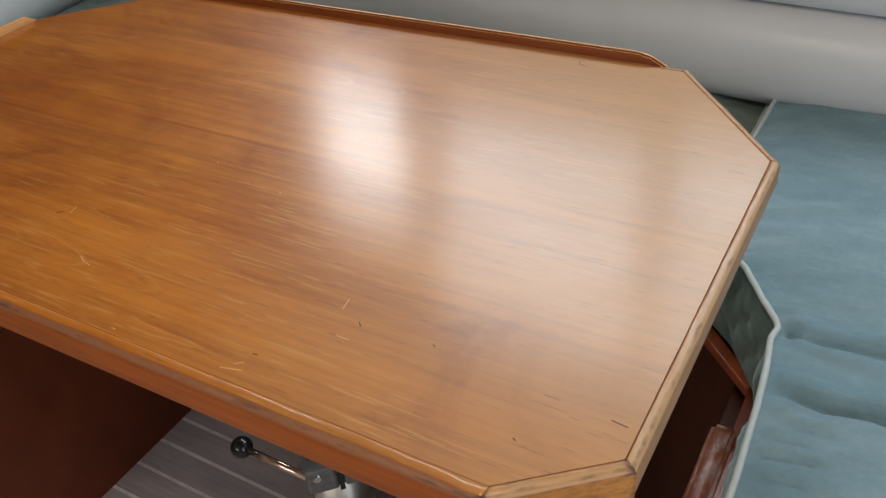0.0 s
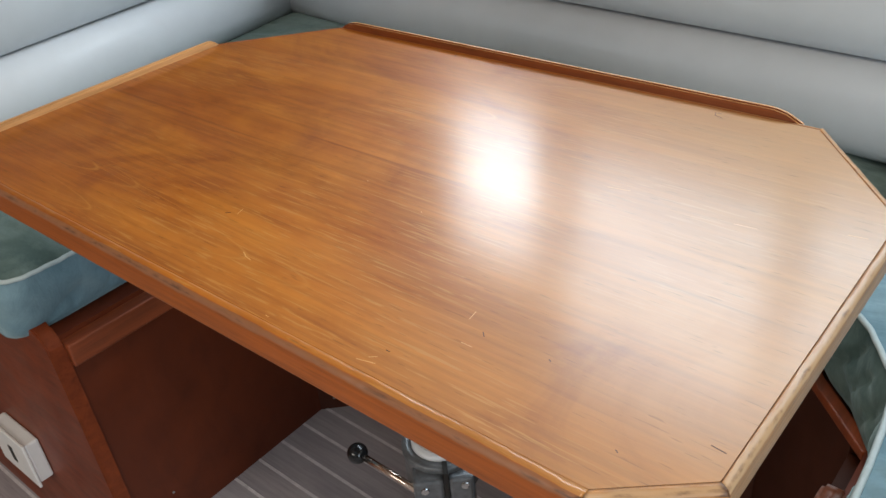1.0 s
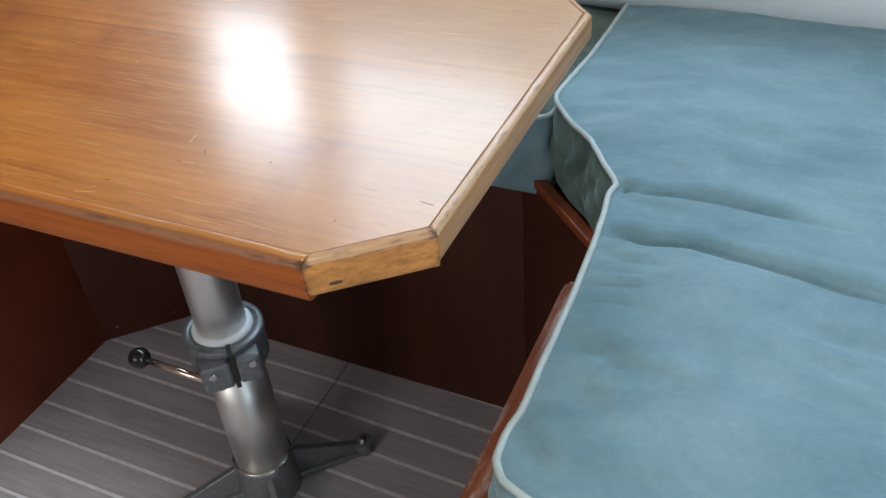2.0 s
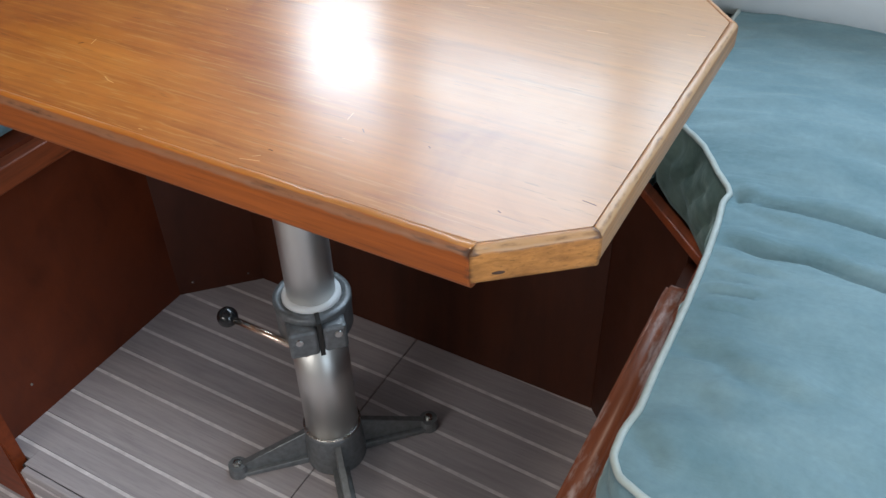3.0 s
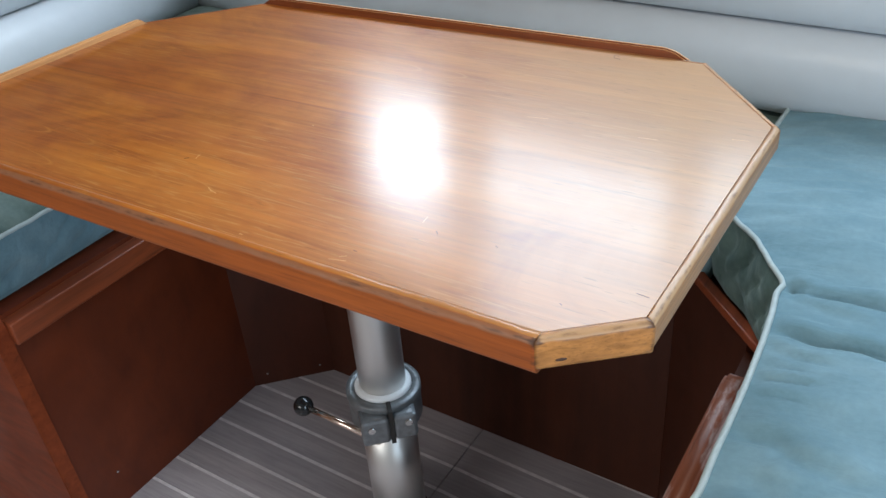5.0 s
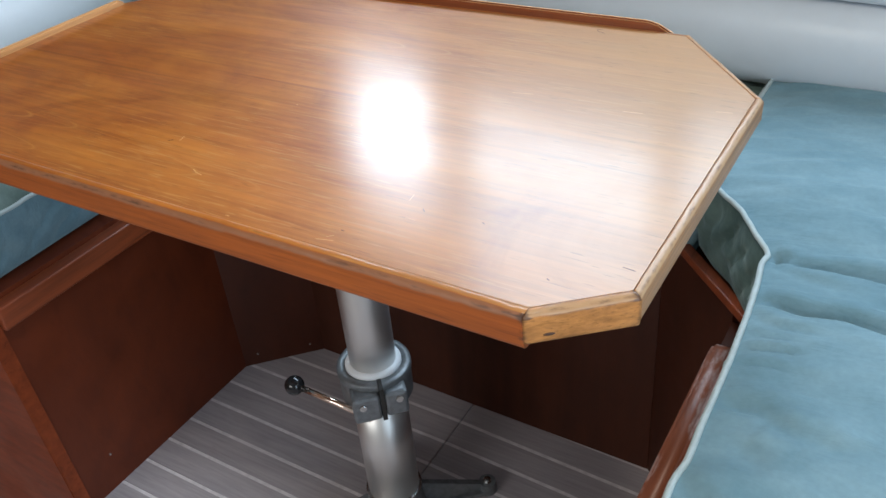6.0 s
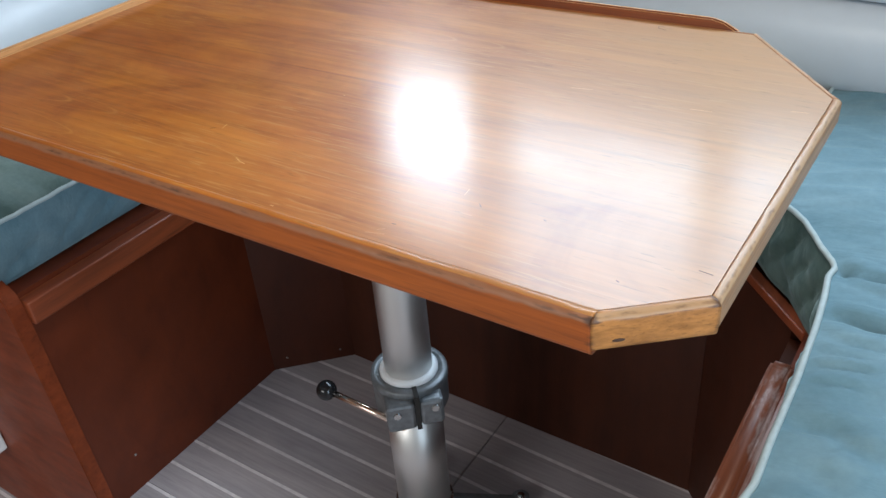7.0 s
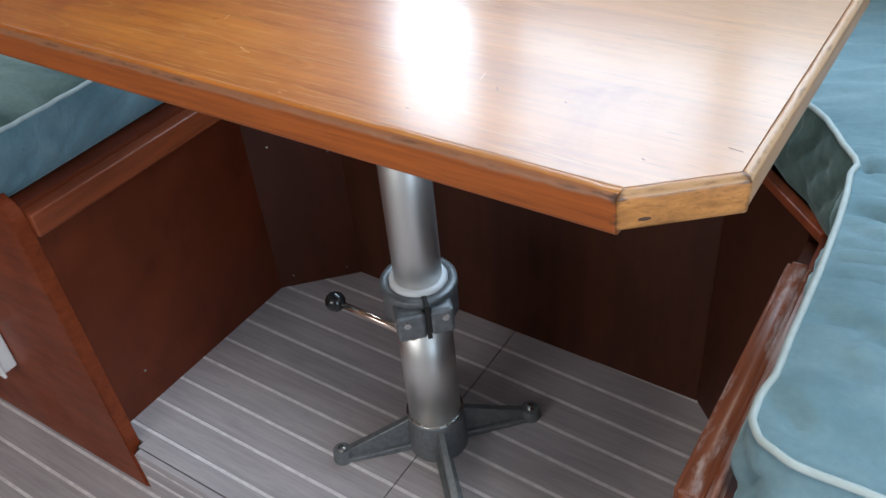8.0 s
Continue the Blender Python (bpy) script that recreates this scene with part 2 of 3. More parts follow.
def plain(name, colour, rough, metal=0.0, var=0.12, scale=40, relief=0.0, detail=4, stretch=(1, 1, 1)):
    m, nt, b = material(name, rough, metal)
    n = noise_tex(nt, coords(nt, stretch), scale, detail)
    col = ramp(nt, n, [(0.3, tuple(c * (1 - var) for c in colour)), (0.7, tuple(min(1, c * (1 + var)) for c in colour))])
    nt.links.new(col, b.inputs["Base Color"])
    rr = ramp(nt, noise_tex(nt, coords(nt, stretch), scale * 0.3, 3), [(0.3, (max(0.02, rough - 0.07),)), (0.7, (rough + 0.07,))])
    nt.links.new(rr, b.inputs["Roughness"])
    if relief:
        bump(nt, b, n, 0.5, relief)
    return m


INLAY = plain("pale_inlay", (0.68, 0.635, 0.645), 0.55, 0, 0.15, 60)
CAULK = plain("dark_joint", (0.02, 0.018, 0.016), 0.7)
ALU = plain("satin_aluminium", (0.74, 0.73, 0.71), 0.40, 1.0, 0.05, 25, 0, 3, (1, 1, 0.1))
CAST = plain("cast_grey_paint", (0.190, 0.200, 0.210), 0.42, 0.5, 0.18, 120, 0.0004)
NYLON = plain("white_nylon", (0.78, 0.79, 0.80), 0.4, 0, 0.04)
CHROME = plain("chrome_lever", (0.80, 0.64, 0.54), 0.18, 1.0, 0.05)
BLACK = plain("black_plastic_ball", (0.012, 0.012, 0.013), 0.16, 0, 0.1)
VINYL = plain("white_vinyl", (0.64, 0.66, 0.69), 0.42, 0, 0.035, 14, 0.0006, 5)
WALL = plain("cream_headliner", (0.50, 0.485, 0.455), 0.6, 0, 0.04, 8)
PIPING = plain("pale_piping_cord", (0.41, 0.475, 0.475), 0.6, 0, 0.08, 90, 0.0005)
WHITE_PLASTIC = plain("white_plastic", (0.8, 0.8, 0.79), 0.35, 0, 0.03)
SCREW = plain("steel_screw", (0.55, 0.54, 0.52), 0.25, 1.0, 0.1, 200)


# unseen walls get this dark wood to warm and deepen the table's reflections
DARK_WALL = wood("dark_wall_wood", (0.11, 0.050, 0.020), (0.20, 0.095, 0.038), (25, 25, 2.2), 0.45, 0, 0.2, 0.3, 0.0003, 0.4)


def suede(name, dark, light, pucker=(0.55, 0.006)):
    """Velour cover: patchy nap at two scales, soft sheen."""
    m, nt, b = material(name, 0.85, 0, 0, 0, 0.25)
    nap = noise_tex(nt, coords(nt, (1, 1.4, 1)), 8, 7, 0.62, 0.3)
    fine = noise_tex(nt, coords(nt, (1, 1, 1)), 170, 3)
    col = ramp(nt, nap, [(0.36, dark), (0.64, light)])
    col = mix(nt, col, ramp(nt, fine, [(0.3, (0.86,)), (0.7, (1.0,))]), 0.7, "MULTIPLY")
    nt.links.new(col, b.inputs["Base Color"])
    b.inputs["Sheen Weight"].default_value = 0.35
    b.inputs["Sheen Roughness"].default_value = 0.4
    b.inputs["Sheen Tint"].default_value = (0.70, 0.88, 0.88, 1)
    wrinkle = noise_tex(nt, coords(nt, (9, 34, 14), (0, 0, -8)), 1.0, 5, 0.55, 0.5)
    bump(nt, b, wrinkle, *pucker)
    return m


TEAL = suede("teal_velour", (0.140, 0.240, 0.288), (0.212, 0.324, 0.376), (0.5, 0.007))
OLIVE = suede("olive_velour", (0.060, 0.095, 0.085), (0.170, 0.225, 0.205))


# for the band beside the table, whose shade is put into this colour
VELOUR_SHADED = suede("shaded_velour", (0.050, 0.088, 0.080), (0.120, 0.180, 0.165), (0.4, 0.006))


# ---- building helpers: plan units are multiplied by S into metres ----
def thing(name, x, y, z, label, category, group="", kind=""):
    ob = new(name)
    ob.empty_display_size = 0.05
    ob.location = (x * S, y * S, z * S)
    return tagged(ob, label, category, group, kind)


def part(name, bm, mat, parent=None, label="", smooth=False):
    bmesh.ops.recalc_face_normals(bm, faces=bm.faces[:])
    bm.transform(Matrix.Diagonal((S, S, S, 1)))
    me = bpy.data.meshes.new(name)
    bm.to_mesh(me)
    bm.free()
    me.materials.append(mat)
    if smooth:
        me.shade_smooth()
    ob = new(name, me)
    if parent is not None:
        ob.parent = parent
        ob.matrix_parent_inverse = parent.matrix_world.inverted() if parent.type == "MESH" else Matrix.Translation(-parent.location)
    if label:
        ob["label"] = label
    return ob


def box(x0, x1, y0, y1, z0, z1, bevel=0.0, seg=2):
    bm = bmesh.new()
    bmesh.ops.create_cube(bm, size=1)
    for v in bm.verts:
        v.co = (x0 + (v.co.x + 0.5) * (x1 - x0), y0 + (v.co.y + 0.5) * (y1 - y0), z0 + (v.co.z + 0.5) * (z1 - z0))
    if bevel:
        bmesh.ops.bevel(bm, geom=bm.edges[:], offset=bevel, segments=seg, affect="EDGES", profile=0.5)
    return bm


def prism(outline, z0, z1, bevel=0.0, seg=2):
    """An upright prism over a plan outline."""
    bm = bmesh.new()
    low = [bm.verts.new((x, y, z0)) for x, y in outline]
    high = [bm.verts.new((x, y, z1)) for x, y in outline]
    bm.faces.new(high)
    bm.faces.new(low[::-1])
    for i in range(len(outline)):
        j = (i + 1) % len(outline)
        bm.faces.new((low[i], low[j], high[j], high[i]))
    if bevel:
        bmesh.ops.bevel(bm, geom=bm.edges[:], offset=bevel, segments=seg, affect="EDGES", profile=0.5)
    return bm


def extrude_profile(profile, a, b, bevel=0.0, seg=2):
    """A profile of (across, up) carried from plan point a to plan point b; across points to the left of the way."""
    ax, ay = a
    bx, by = b
    length = math.hypot(bx - ax, by - ay)
    nx, ny = -(by - ay) / length, (bx - ax) / length
    bm = bmesh.new()
    ends = []
    for px, py in (a, b):
        ends.append([bm.verts.new((px + nx * u, py + ny * u, w)) for u, w in profile])
    bm.faces.new(ends[0])
    bm.faces.new(ends[1][::-1])
    for i in range(len(profile)):
        j = (i + 1) % len(profile)
        bm.faces.new((ends[0][i], ends[0][j], ends[1][j], ends[1][i]))
    if bevel:
        bmesh.ops.bevel(bm, geom=bm.edges[:], offset=bevel, segments=seg, affect="EDGES", profile=0.5)
    return bm


def lathe(profile, cx, cy, n=48):
    """A closed turned shape from (radius, height) pairs."""
    bm = bmesh.new()
    rings = []
    for r, z in profile:
        rings.append([bm.verts.new((cx + r * math.cos(2 * math.pi * k / n), cy + r * math.sin(2 * math.pi * k / n), z)) for k in range(n)])
    for a, b in zip(rings, rings[1:]):
        for k in range(n):
            bm.faces.new((a[k], a[(k + 1) % n], b[(k + 1) % n], b[k]))
    bm.faces.new(rings[0][::-1])
    bm.faces.new(rings[-1])
    return bm


def sweep(points, r, n=10, closed=False):
    """A round cord along a line of points."""
    bm = bmesh.new()
    pts = [Vector(p) for p in points]
    rings = []
    for i, p in enumerate(pts):
        q = pts[(i + 1) % len(pts)] if closed else pts[min(i + 1, len(pts) - 1)]
        o = pts[i - 1] if closed else pts[max(i - 1, 0)]
        way = (q - o).normalized()
        side = way.cross(Vector((0, 0, 1)))
        side = side.normalized() if side.length > 1e-4 else Vector((1, 0, 0))
        up = side.cross(way)
        rings.append([bm.verts.new(p + r * (side * math.cos(2 * math.pi * k / n) + up * math.sin(2 * math.pi * k / n))) for k in range(n)])
    pairs = list(zip(rings, rings[1:])) + ([(rings[-1], rings[0])] if closed else [])
    for a, b in pairs:
        for k in range(n):
            bm.faces.new((a[k], a[(k + 1) % n], b[(k + 1) % n], b[k]))
    if not closed:
        bm.faces.new(rings[0][::-1])
        bm.faces.new(rings[-1])
    return bm


def ball(x, y, z, r):
    bm = bmesh.new()
    bmesh.ops.create_uvsphere(bm, u_segments=28, v_segments=18, radius=r, matrix=Matrix.Translation((x, y, z)))
    return bm


def smoothed(poly, step, rounds=0.0):
    """Plan outline resampled at even steps, its corners rounded by chord averaging."""
    pts = []
    n = len(poly)
    for i in range(n):
        a, b = Vector(poly[i]), Vector(poly[(i + 1) % n])
        m = max(1, round((b - a).length / step))
        pts += [a.lerp(b, k / m) for k in range(m)]
    for _ in range(int(rounds)):
        pts = [(pts[i - 1] + 2 * pts[i] + pts[(i + 1) % len(pts)]) / 4 for i in range(len(pts))]
    return pts


# ---- the dinette's floor and step ----
LOW = -0.085
BACK_Y, LEFT_X, RIGHT_X, STEP_Y = 0.116, -0.384, 0.405, -0.340
PITCH = 0.0472
floor = tagged(part("floor", box(-0.345, 0.62, STEP_Y + 0.004, 0.16, -0.03, -0.006), CAULK), "raised dinette floor of grey teak planks with pale inlay strips", "floor", kind="structure")
ground = tagged(part("floor_low", box(-1.3, 1.5, -2.3, STEP_Y + 0.1, LOW - 0.04, LOW - 0.006), CAULK), "lower cabin sole of grey teak planks with pale strips", "floor", kind="structure")
step = tagged(part("step", box(-0.62, 0.62, STEP_Y - 0.003, STEP_Y + 0.004, LOW, -0.014), PLANK), "grey teak riser below the raised floor", "step", kind="structure")

# ---- walls, ceiling and windows ----
WIN = [(-0.583, -0.347, 1.080, 1.410), (-0.31, 0.130, 1.12, 1.66), (0.150, 0.61, 1.07, 1.66), (0.68, 1.10, 1.07, 1.66)]
WZ0, WZ1 = 1.07, 1.66


def joined(pieces):
    """Several boxes in one bmesh."""
    bm = bmesh.new()
    for span in pieces:
        piece = box(*span)
        me = bpy.data.meshes.new("piece")
        piece.to_mesh(me)
        piece.free()
        bm.from_mesh(me)
        bpy.data.meshes.remove(me)
    return bm


def back_wall():
    xs = [-1.3] + [c for w in WIN for c in w[:2]] + [1.5]
    spans = [(-1.3, 1.5, LOW, WZ0), (-1.3, 1.5, WZ1, 1.80)]
    for i in range(0, len(xs), 2):
        spans.append((xs[i], xs[i + 1], WZ0, WZ1))
    spans += [(WIN[1][0], WIN[1][1], WZ0, WIN[1][2]), (WIN[0][0], WIN[0][1], WZ0, WIN[0][2]), (WIN[0][0], WIN[0][1], WIN[0][3], WZ1)]
    return joined([(x0, x1, 0.62, 0.68, z0, z1) for x0, x1, z0, z1 in spans])


# openings cut into unseen walls and ceiling only for the fill lamps
FILL_RIGHT = (-1.25, -0.45, 0.30, 1.20)
FILL_BEHIND = (-0.85, 0.35, 0.95, 1.35)
FILL_ABOVE = (0.475, 0.725, -0.925, -0.675)
right_wall = joined([(1.5, 1.56, -2.3, FILL_RIGHT[0], LOW, 1.80), (1.5, 1.56, FILL_RIGHT[1], 0.68, LOW, 1.80), (1.5, 1.56, FILL_RIGHT[0], FILL_RIGHT[1], LOW, FILL_RIGHT[2]), (1.5, 1.56, FILL_RIGHT[0], FILL_RIGHT[1], FILL_RIGHT[3], 1.80)])
front_wall = joined([(-1.36, FILL_BEHIND[0], -2.36, -2.3, LOW, 1.80), (FILL_BEHIND[1], 1.56, -2.36, -2.3, LOW, 1.80), (FILL_BEHIND[0], FILL_BEHIND[1], -2.36, -2.3, LOW, FILL_BEHIND[2]), (FILL_BEHIND[0], FILL_BEHIND[1], -2.36, -2.3, FILL_BEHIND[3], 1.80)])
headliner = joined([(-1.36, FILL_ABOVE[0], -2.36, 0.68, 1.80, 1.84), (FILL_ABOVE[1], 1.56, -2.36, 0.68, 1.80, 1.84), (FILL_ABOVE[0], FILL_ABOVE[1], -2.36, FILL_ABOVE[2], 1.80, 1.84), (FILL_ABOVE[0], FILL_ABOVE[1], FILL_ABOVE[3], 0.68, 1.80, 1.84)])
tagged(part("wall_back", back_wall(), DARK_WALL), "unseen dark wooden cabin side with long windows, added to warm the table's reflections", "wall", kind="structure")
tagged(part("wall_left", box(-1.36, -1.3, -2.3, 0.68, LOW, 1.80), DARK_WALL), "unseen dark wooden bulkhead, added to warm the table's reflections", "wall", kind="structure")
tagged(part("wall_right", right_wall, WALL), "unseen pale plain bulkhead with an added opening for a fill lamp", "wall", kind="structure")
tagged(part("wall_front", front_wall, WALL), "unseen pale plain cabin side with an added opening for a fill lamp", "wall", kind="structure")
tagged(part("ceiling", headliner, WALL), "pale cream headliner with an added opening for a fill lamp", "ceiling", kind="structure")
for i, (x0, x1, z0, z1) in enumerate(WIN):
    win = thing("window_%d" % (i + 1), (x0 + x1) / 2, 0.62, z0, "cabin window in an aluminium frame", "window", kind="structure")
    for a, b, c, d in ((x0 - 0.008, x1 + 0.008, z0 - 0.012, z0 + 0.008), (x0 - 0.008, x1 + 0.008, z1 - 0.008, z1 + 0.012), (x0 - 0.008, x0 + 0.008, z0 + 0.008, z1 - 0.008), (x1 - 0.008, x1 + 0.008, z0 + 0.008, z1 - 0.008)):
        part("frame", box(a, b, 0.612, 0.63, c, d, 0.002), ALU, win)

# ---- seat bases ----
SEAT_Z = 0.39
left_base = thing("dinette_bench", LEFT_X, -0.15, 0, "mahogany seat base beside the footwell", "bench", "dinette benches")
part("front_panel", box(LEFT_X - 0.014, LEFT_X, STEP_Y + 0.0137, 0.022, -0.004, SEAT_Z - 0.003), MAHOGANY, left_base)
part("top_board", box(-0.90, LEFT_X + 0.002, STEP_Y + 0.014, 0.10, SEAT_Z - 0.012, SEAT_Z), MAHOGANY, left_base)
part("rail", box(LEFT_X + 0.001, LEFT_X + 0.022, STEP_Y + 0.014, -0.012, 0.352, 0.384, 0.0025, 3), MAHOGANY_RAIL, left_base, "lighter varnished mahogany cleat")


def end_panel():
    """Board with a leaning free edge and a rounded upper corner."""
    pts = [(-1.1, LOW + 0.002), (-0.340, LOW + 0.002), (-0.371, 0.375)]
    for k in range(1, 9):
        a = math.pi / 2 * k / 8
        pts.append((-0.398 + 0.027 * math.cos(a), 0.379 + 0.027 * math.sin(a)))
    pts.append((-1.1, 0.406))
    bm = bmesh.new()
    f = [bm.verts.new((x, STEP_Y - 0.0065, z)) for x, z in pts]
    g = [bm.verts.new((x, STEP_Y + 0.0135, z)) for x, z in pts]
    bm.faces.new(f)
    bm.faces.new(g[::-1])
    for i in range(len(pts)):
        j = (i + 1) % len(pts)
        bm.faces.new((f[i], f[j], g[j], g[i]))
    bmesh.ops.bevel(bm, geom=[e for e in bm.edges if abs(e.verts[0].co.y - e.verts[1].co.y) < 1e-5], offset=0.0025, segments=2, affect="EDGES")
    return bm


part("end_panel", end_panel(), MAHOGANY_X, left_base, "reddish mahogany end board with a rounded corner")

back_base = thing("dinette_bench", 0.0, BACK_Y, 0, "mahogany seat base along the cabin side, shade put into its panel colours", "bench", "dinette benches")
PANEL = [(0, -0.004), (0.013, -0.004), (0.013, SEAT_Z - 0.004), (0, SEAT_Z - 0.004)]
part("front_panel", extrude_profile(PANEL, (-0.287, BACK_Y), (0.298, 0.108)), MAHOGANY_SHADED, back_base)
part("corner_panel", extrude_profile(PANEL, (LEFT_X, 0.020), (-0.287, BACK_Y + 0.001)), MAHOGANY_HALF_SHADED, back_base)
part("corner_panel", extrude_profile([(0, -0.004), (0.013, -0.004), (0.013, 0.399), (0, 0.399)], (0.298, 0.109), (RIGHT_X, 0.002)), MAHOGANY_SHADED, back_base)
part("top_board", prism([(-0.31, 0.104), (-0.284, 0.13), (0.294, 0.13), (0.40, 0.025), (0.40, 0.60), (-0.90, 0.60), (-0.90, 0.104)], SEAT_Z - 0.010, SEAT_Z), MAHOGANY, back_base)
part("corner_rail", extrude_profile([(-0.003, 0.4025), (0.010, 0.4025), (0.010, 0.4135), (-0.003, 0.4135)], (0.300, 0.107), (0.420, -0.013), 0.0015), MAHOGANY_RAIL, back_base, "lighter varnished mahogany cleat")

right_base = thing("dinette_bench", RIGHT_X, -0.15, 0, "mahogany seat base with a raised varnished fiddle rail", "bench", "dinette benches")
part("front_panel", box(RIGHT_X, RIGHT_X + 0.014, STEP_Y + 0.002, 0.002, LOW, SEAT_Z), MAHOGANY_SHADED, right_base)
part("top_board", box(RIGHT_X + 0.0145, 1.2, STEP_Y - 0.01, 0.60, 0.401, 0.4125), MAHOGANY, right_base)
part("end_panel", box(RIGHT_X + 0.016, 1.2, STEP_Y - 0.008, STEP_Y + 0.006, LOW, 0.4005), MAHOGANY, right_base)


def fiddle_rail(x0, x1, height, start, bevel):
    """Rail on edge with a sloping rounded start."""
    pts = [(-0.352, 0.33), (start + 0.02, 0.33), (start + 0.016, 0.375), (start + 0.004, height - 0.014), (start - 0.006, height - 0.004), (start - 0.020, height), (-0.352, height)]
    bm = bmesh.new()
    f = [bm.verts.new((x0, y, z)) for y, z in pts]
    g = [bm.verts.new((x1, y, z)) for y, z in pts]
    bm.faces.new(f)
    bm.faces.new(g[::-1])
    for i in range(len(pts)):
        j = (i + 1) % len(pts)
        bm.faces.new((f[i], f[j], g[j], g[i]))
    bmesh.ops.bevel(bm, geom=bm.edges[:], offset=bevel, segments=3, affect="EDGES")
    return bm


part("fiddle_rail", fiddle_rail(RIGHT_X - 0.001, RIGHT_X + 0.0185, 0.424, -0.066, 0.0032), RAIL_WORN, right_base, "varnished mahogany rail with worn pale patches", True)
part("batten", fiddle_rail(RIGHT_X + 0.0195, RIGHT_X + 0.0290, 0.423, -0.080, 0.0030), BATTEN_WORN, right_base, "mahogany batten worn pale along its edge", True)
part("rail_foot", box(RIGHT_X - 0.0005, RIGHT_X + 0.029, -0.364, -0.3525, 0.322, 0.416, 0.003), EDGE_ORANGE, right_base, "bare orange end block")


# ---- cushions ----
def cushion(name, poly, z0, z1, rounds, mat, label, side_mat=None, folds=(), lean=0.0, dips=(), seed=0.0, band2=None):
    """Boxed cushion: leaning sides, corded top edge, a crowned and creased top."""
    pts = smoothed(poly, 0.0045, rounds)
    n = len(pts)
    cx = sum(p.x for p in pts) / n
    cy = sum(p.y for p in pts) / n
    holder = thing(name, cx, cy, z0, label, "cushion", "seat cushions")

    def top(x, y, k):
        z = z1 + 0.018 * (1 - (1 - k) ** 2)
        z += 0.006 * k ** 0.5 * noise.noise((x * 6 + seed, y * 8, 0.3)) + 0.0030 * k ** 0.3 * noise.noise((x * 11 + y * 4, y * 42 + x * 6 + seed, 1.7)) + 0.0010 * noise.noise((x * 40, y * 90 + seed, 4.1))
        z += 0.0034 * min(1.0, k * 9) * math.exp(-(k / 0.75) ** 2) * noise.noise((x * 7 + y * 5, y * 58 - x * 14 + seed, 9.3))
        for line, depth, width in folds:
            best = None
            wob = 0.004 * noise.noise((x * 14, y * 14, depth * 900))
            for m in range(len(line) - 1):
                (ax, ay), (bx, by) = line[m], line[m + 1]
                dx, dy = bx - ax, by - ay
                u = max(0.0, min(1.0, ((x - ax) * dx + (y - ay) * dy) / (dx * dx + dy * dy)))
                far = math.hypot(x - ax - u * dx, y - ay - u * dy)
                if best is None or far < best[0]:
                    best = (far, (m + u) / (len(line) - 1), math.copysign(far, dx * (y - ay) - dy * (x - ax)))
            far, run, side = best
            if far < width * 9:
                side += wob
                reach = min(1.0, 0.45 + run * 4) * min(1.0, (1.02 - run) * 3.5)
                if run in (0.0, 1.0):
                    reach *= math.exp(-(far / (1.6 * width)) ** 2)
                z -= depth * reach * (math.exp(-(side / width) ** 2) - 0.55 * math.exp(-((side - 2.4 * width) / (1.9 * width)) ** 2))
        for ax, ay, depth, width in dips:
            z -= depth * math.exp(-((x - ax) ** 2 + (y - ay) ** 2) / width ** 2)
        return z

    bm = bmesh.new()
    rings = []
    turn = 1.0 if sum(pts[k - 1].x * pts[k].y - pts[k].x * pts[k - 1].y for k in range(n)) > 0 else -1.0
    for u in [q / 12 for q in range(13)]:
        row = []
        for k, p in enumerate(pts):
            way = (pts[(k + 1) % n] - pts[k - 1]).normalized()
            out = 0.006 * math.sin(math.pi * u) + math.sin(math.pi * min(1, u * 1.05)) * (0.0085 * noise.noise((k * 0.16 + u * 2.2, u * 1.6, seed)) - 0.0075 * max(0.0, 1.0 - 5.0 * abs(noise.noise((k * 0.11 - u * 1.7, u * 0.9, seed + 4.0)))))
            row.append(bm.verts.new((p.x + math.copysign(lean, cx - p.x) * (1 - u) + turn * way.y * out, p.y - turn * way.x * out, z0 + u * (top(p.x, p.y, 0) - z0))))
        rings.append(row)
    for a, b in zip(rings, rings[1:]):
        for k in range(n):
            bm.faces.new((a[k], a[(k + 1) % n], b[(k + 1) % n], b[k]))
    bm.faces.new(rings[0][::-1])
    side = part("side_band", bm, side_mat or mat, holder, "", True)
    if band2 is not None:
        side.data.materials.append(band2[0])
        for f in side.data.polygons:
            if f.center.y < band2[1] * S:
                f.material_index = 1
    bm = bmesh.new()
    rings = []
    steps = 96
    for i in range(steps):
        k = i / steps
        rings.append([bm.verts.new((p.x + (cx - p.x) * k, p.y + (cy - p.y) * k, top(p.x + (cx - p.x) * k, p.y + (cy - p.y) * k, min(1.0, k * 2.2)))) for p in pts])
    for a, b in zip(rings, rings[1:]):
        for k in range(n):
            bm.faces.new((a[k], a[(k + 1) % n], b[(k + 1) % n], b[k]))
    bm.faces.new(rings[-1])
    part("top_cover", bm, mat, holder, "", True)
    part("piping", sweep([(p.x, p.y, top(p.x, p.y, 0) + 0.001) for p in pts], 0.0027, 8, True), PIPING, holder, "pale piping cord", True)
    return holder


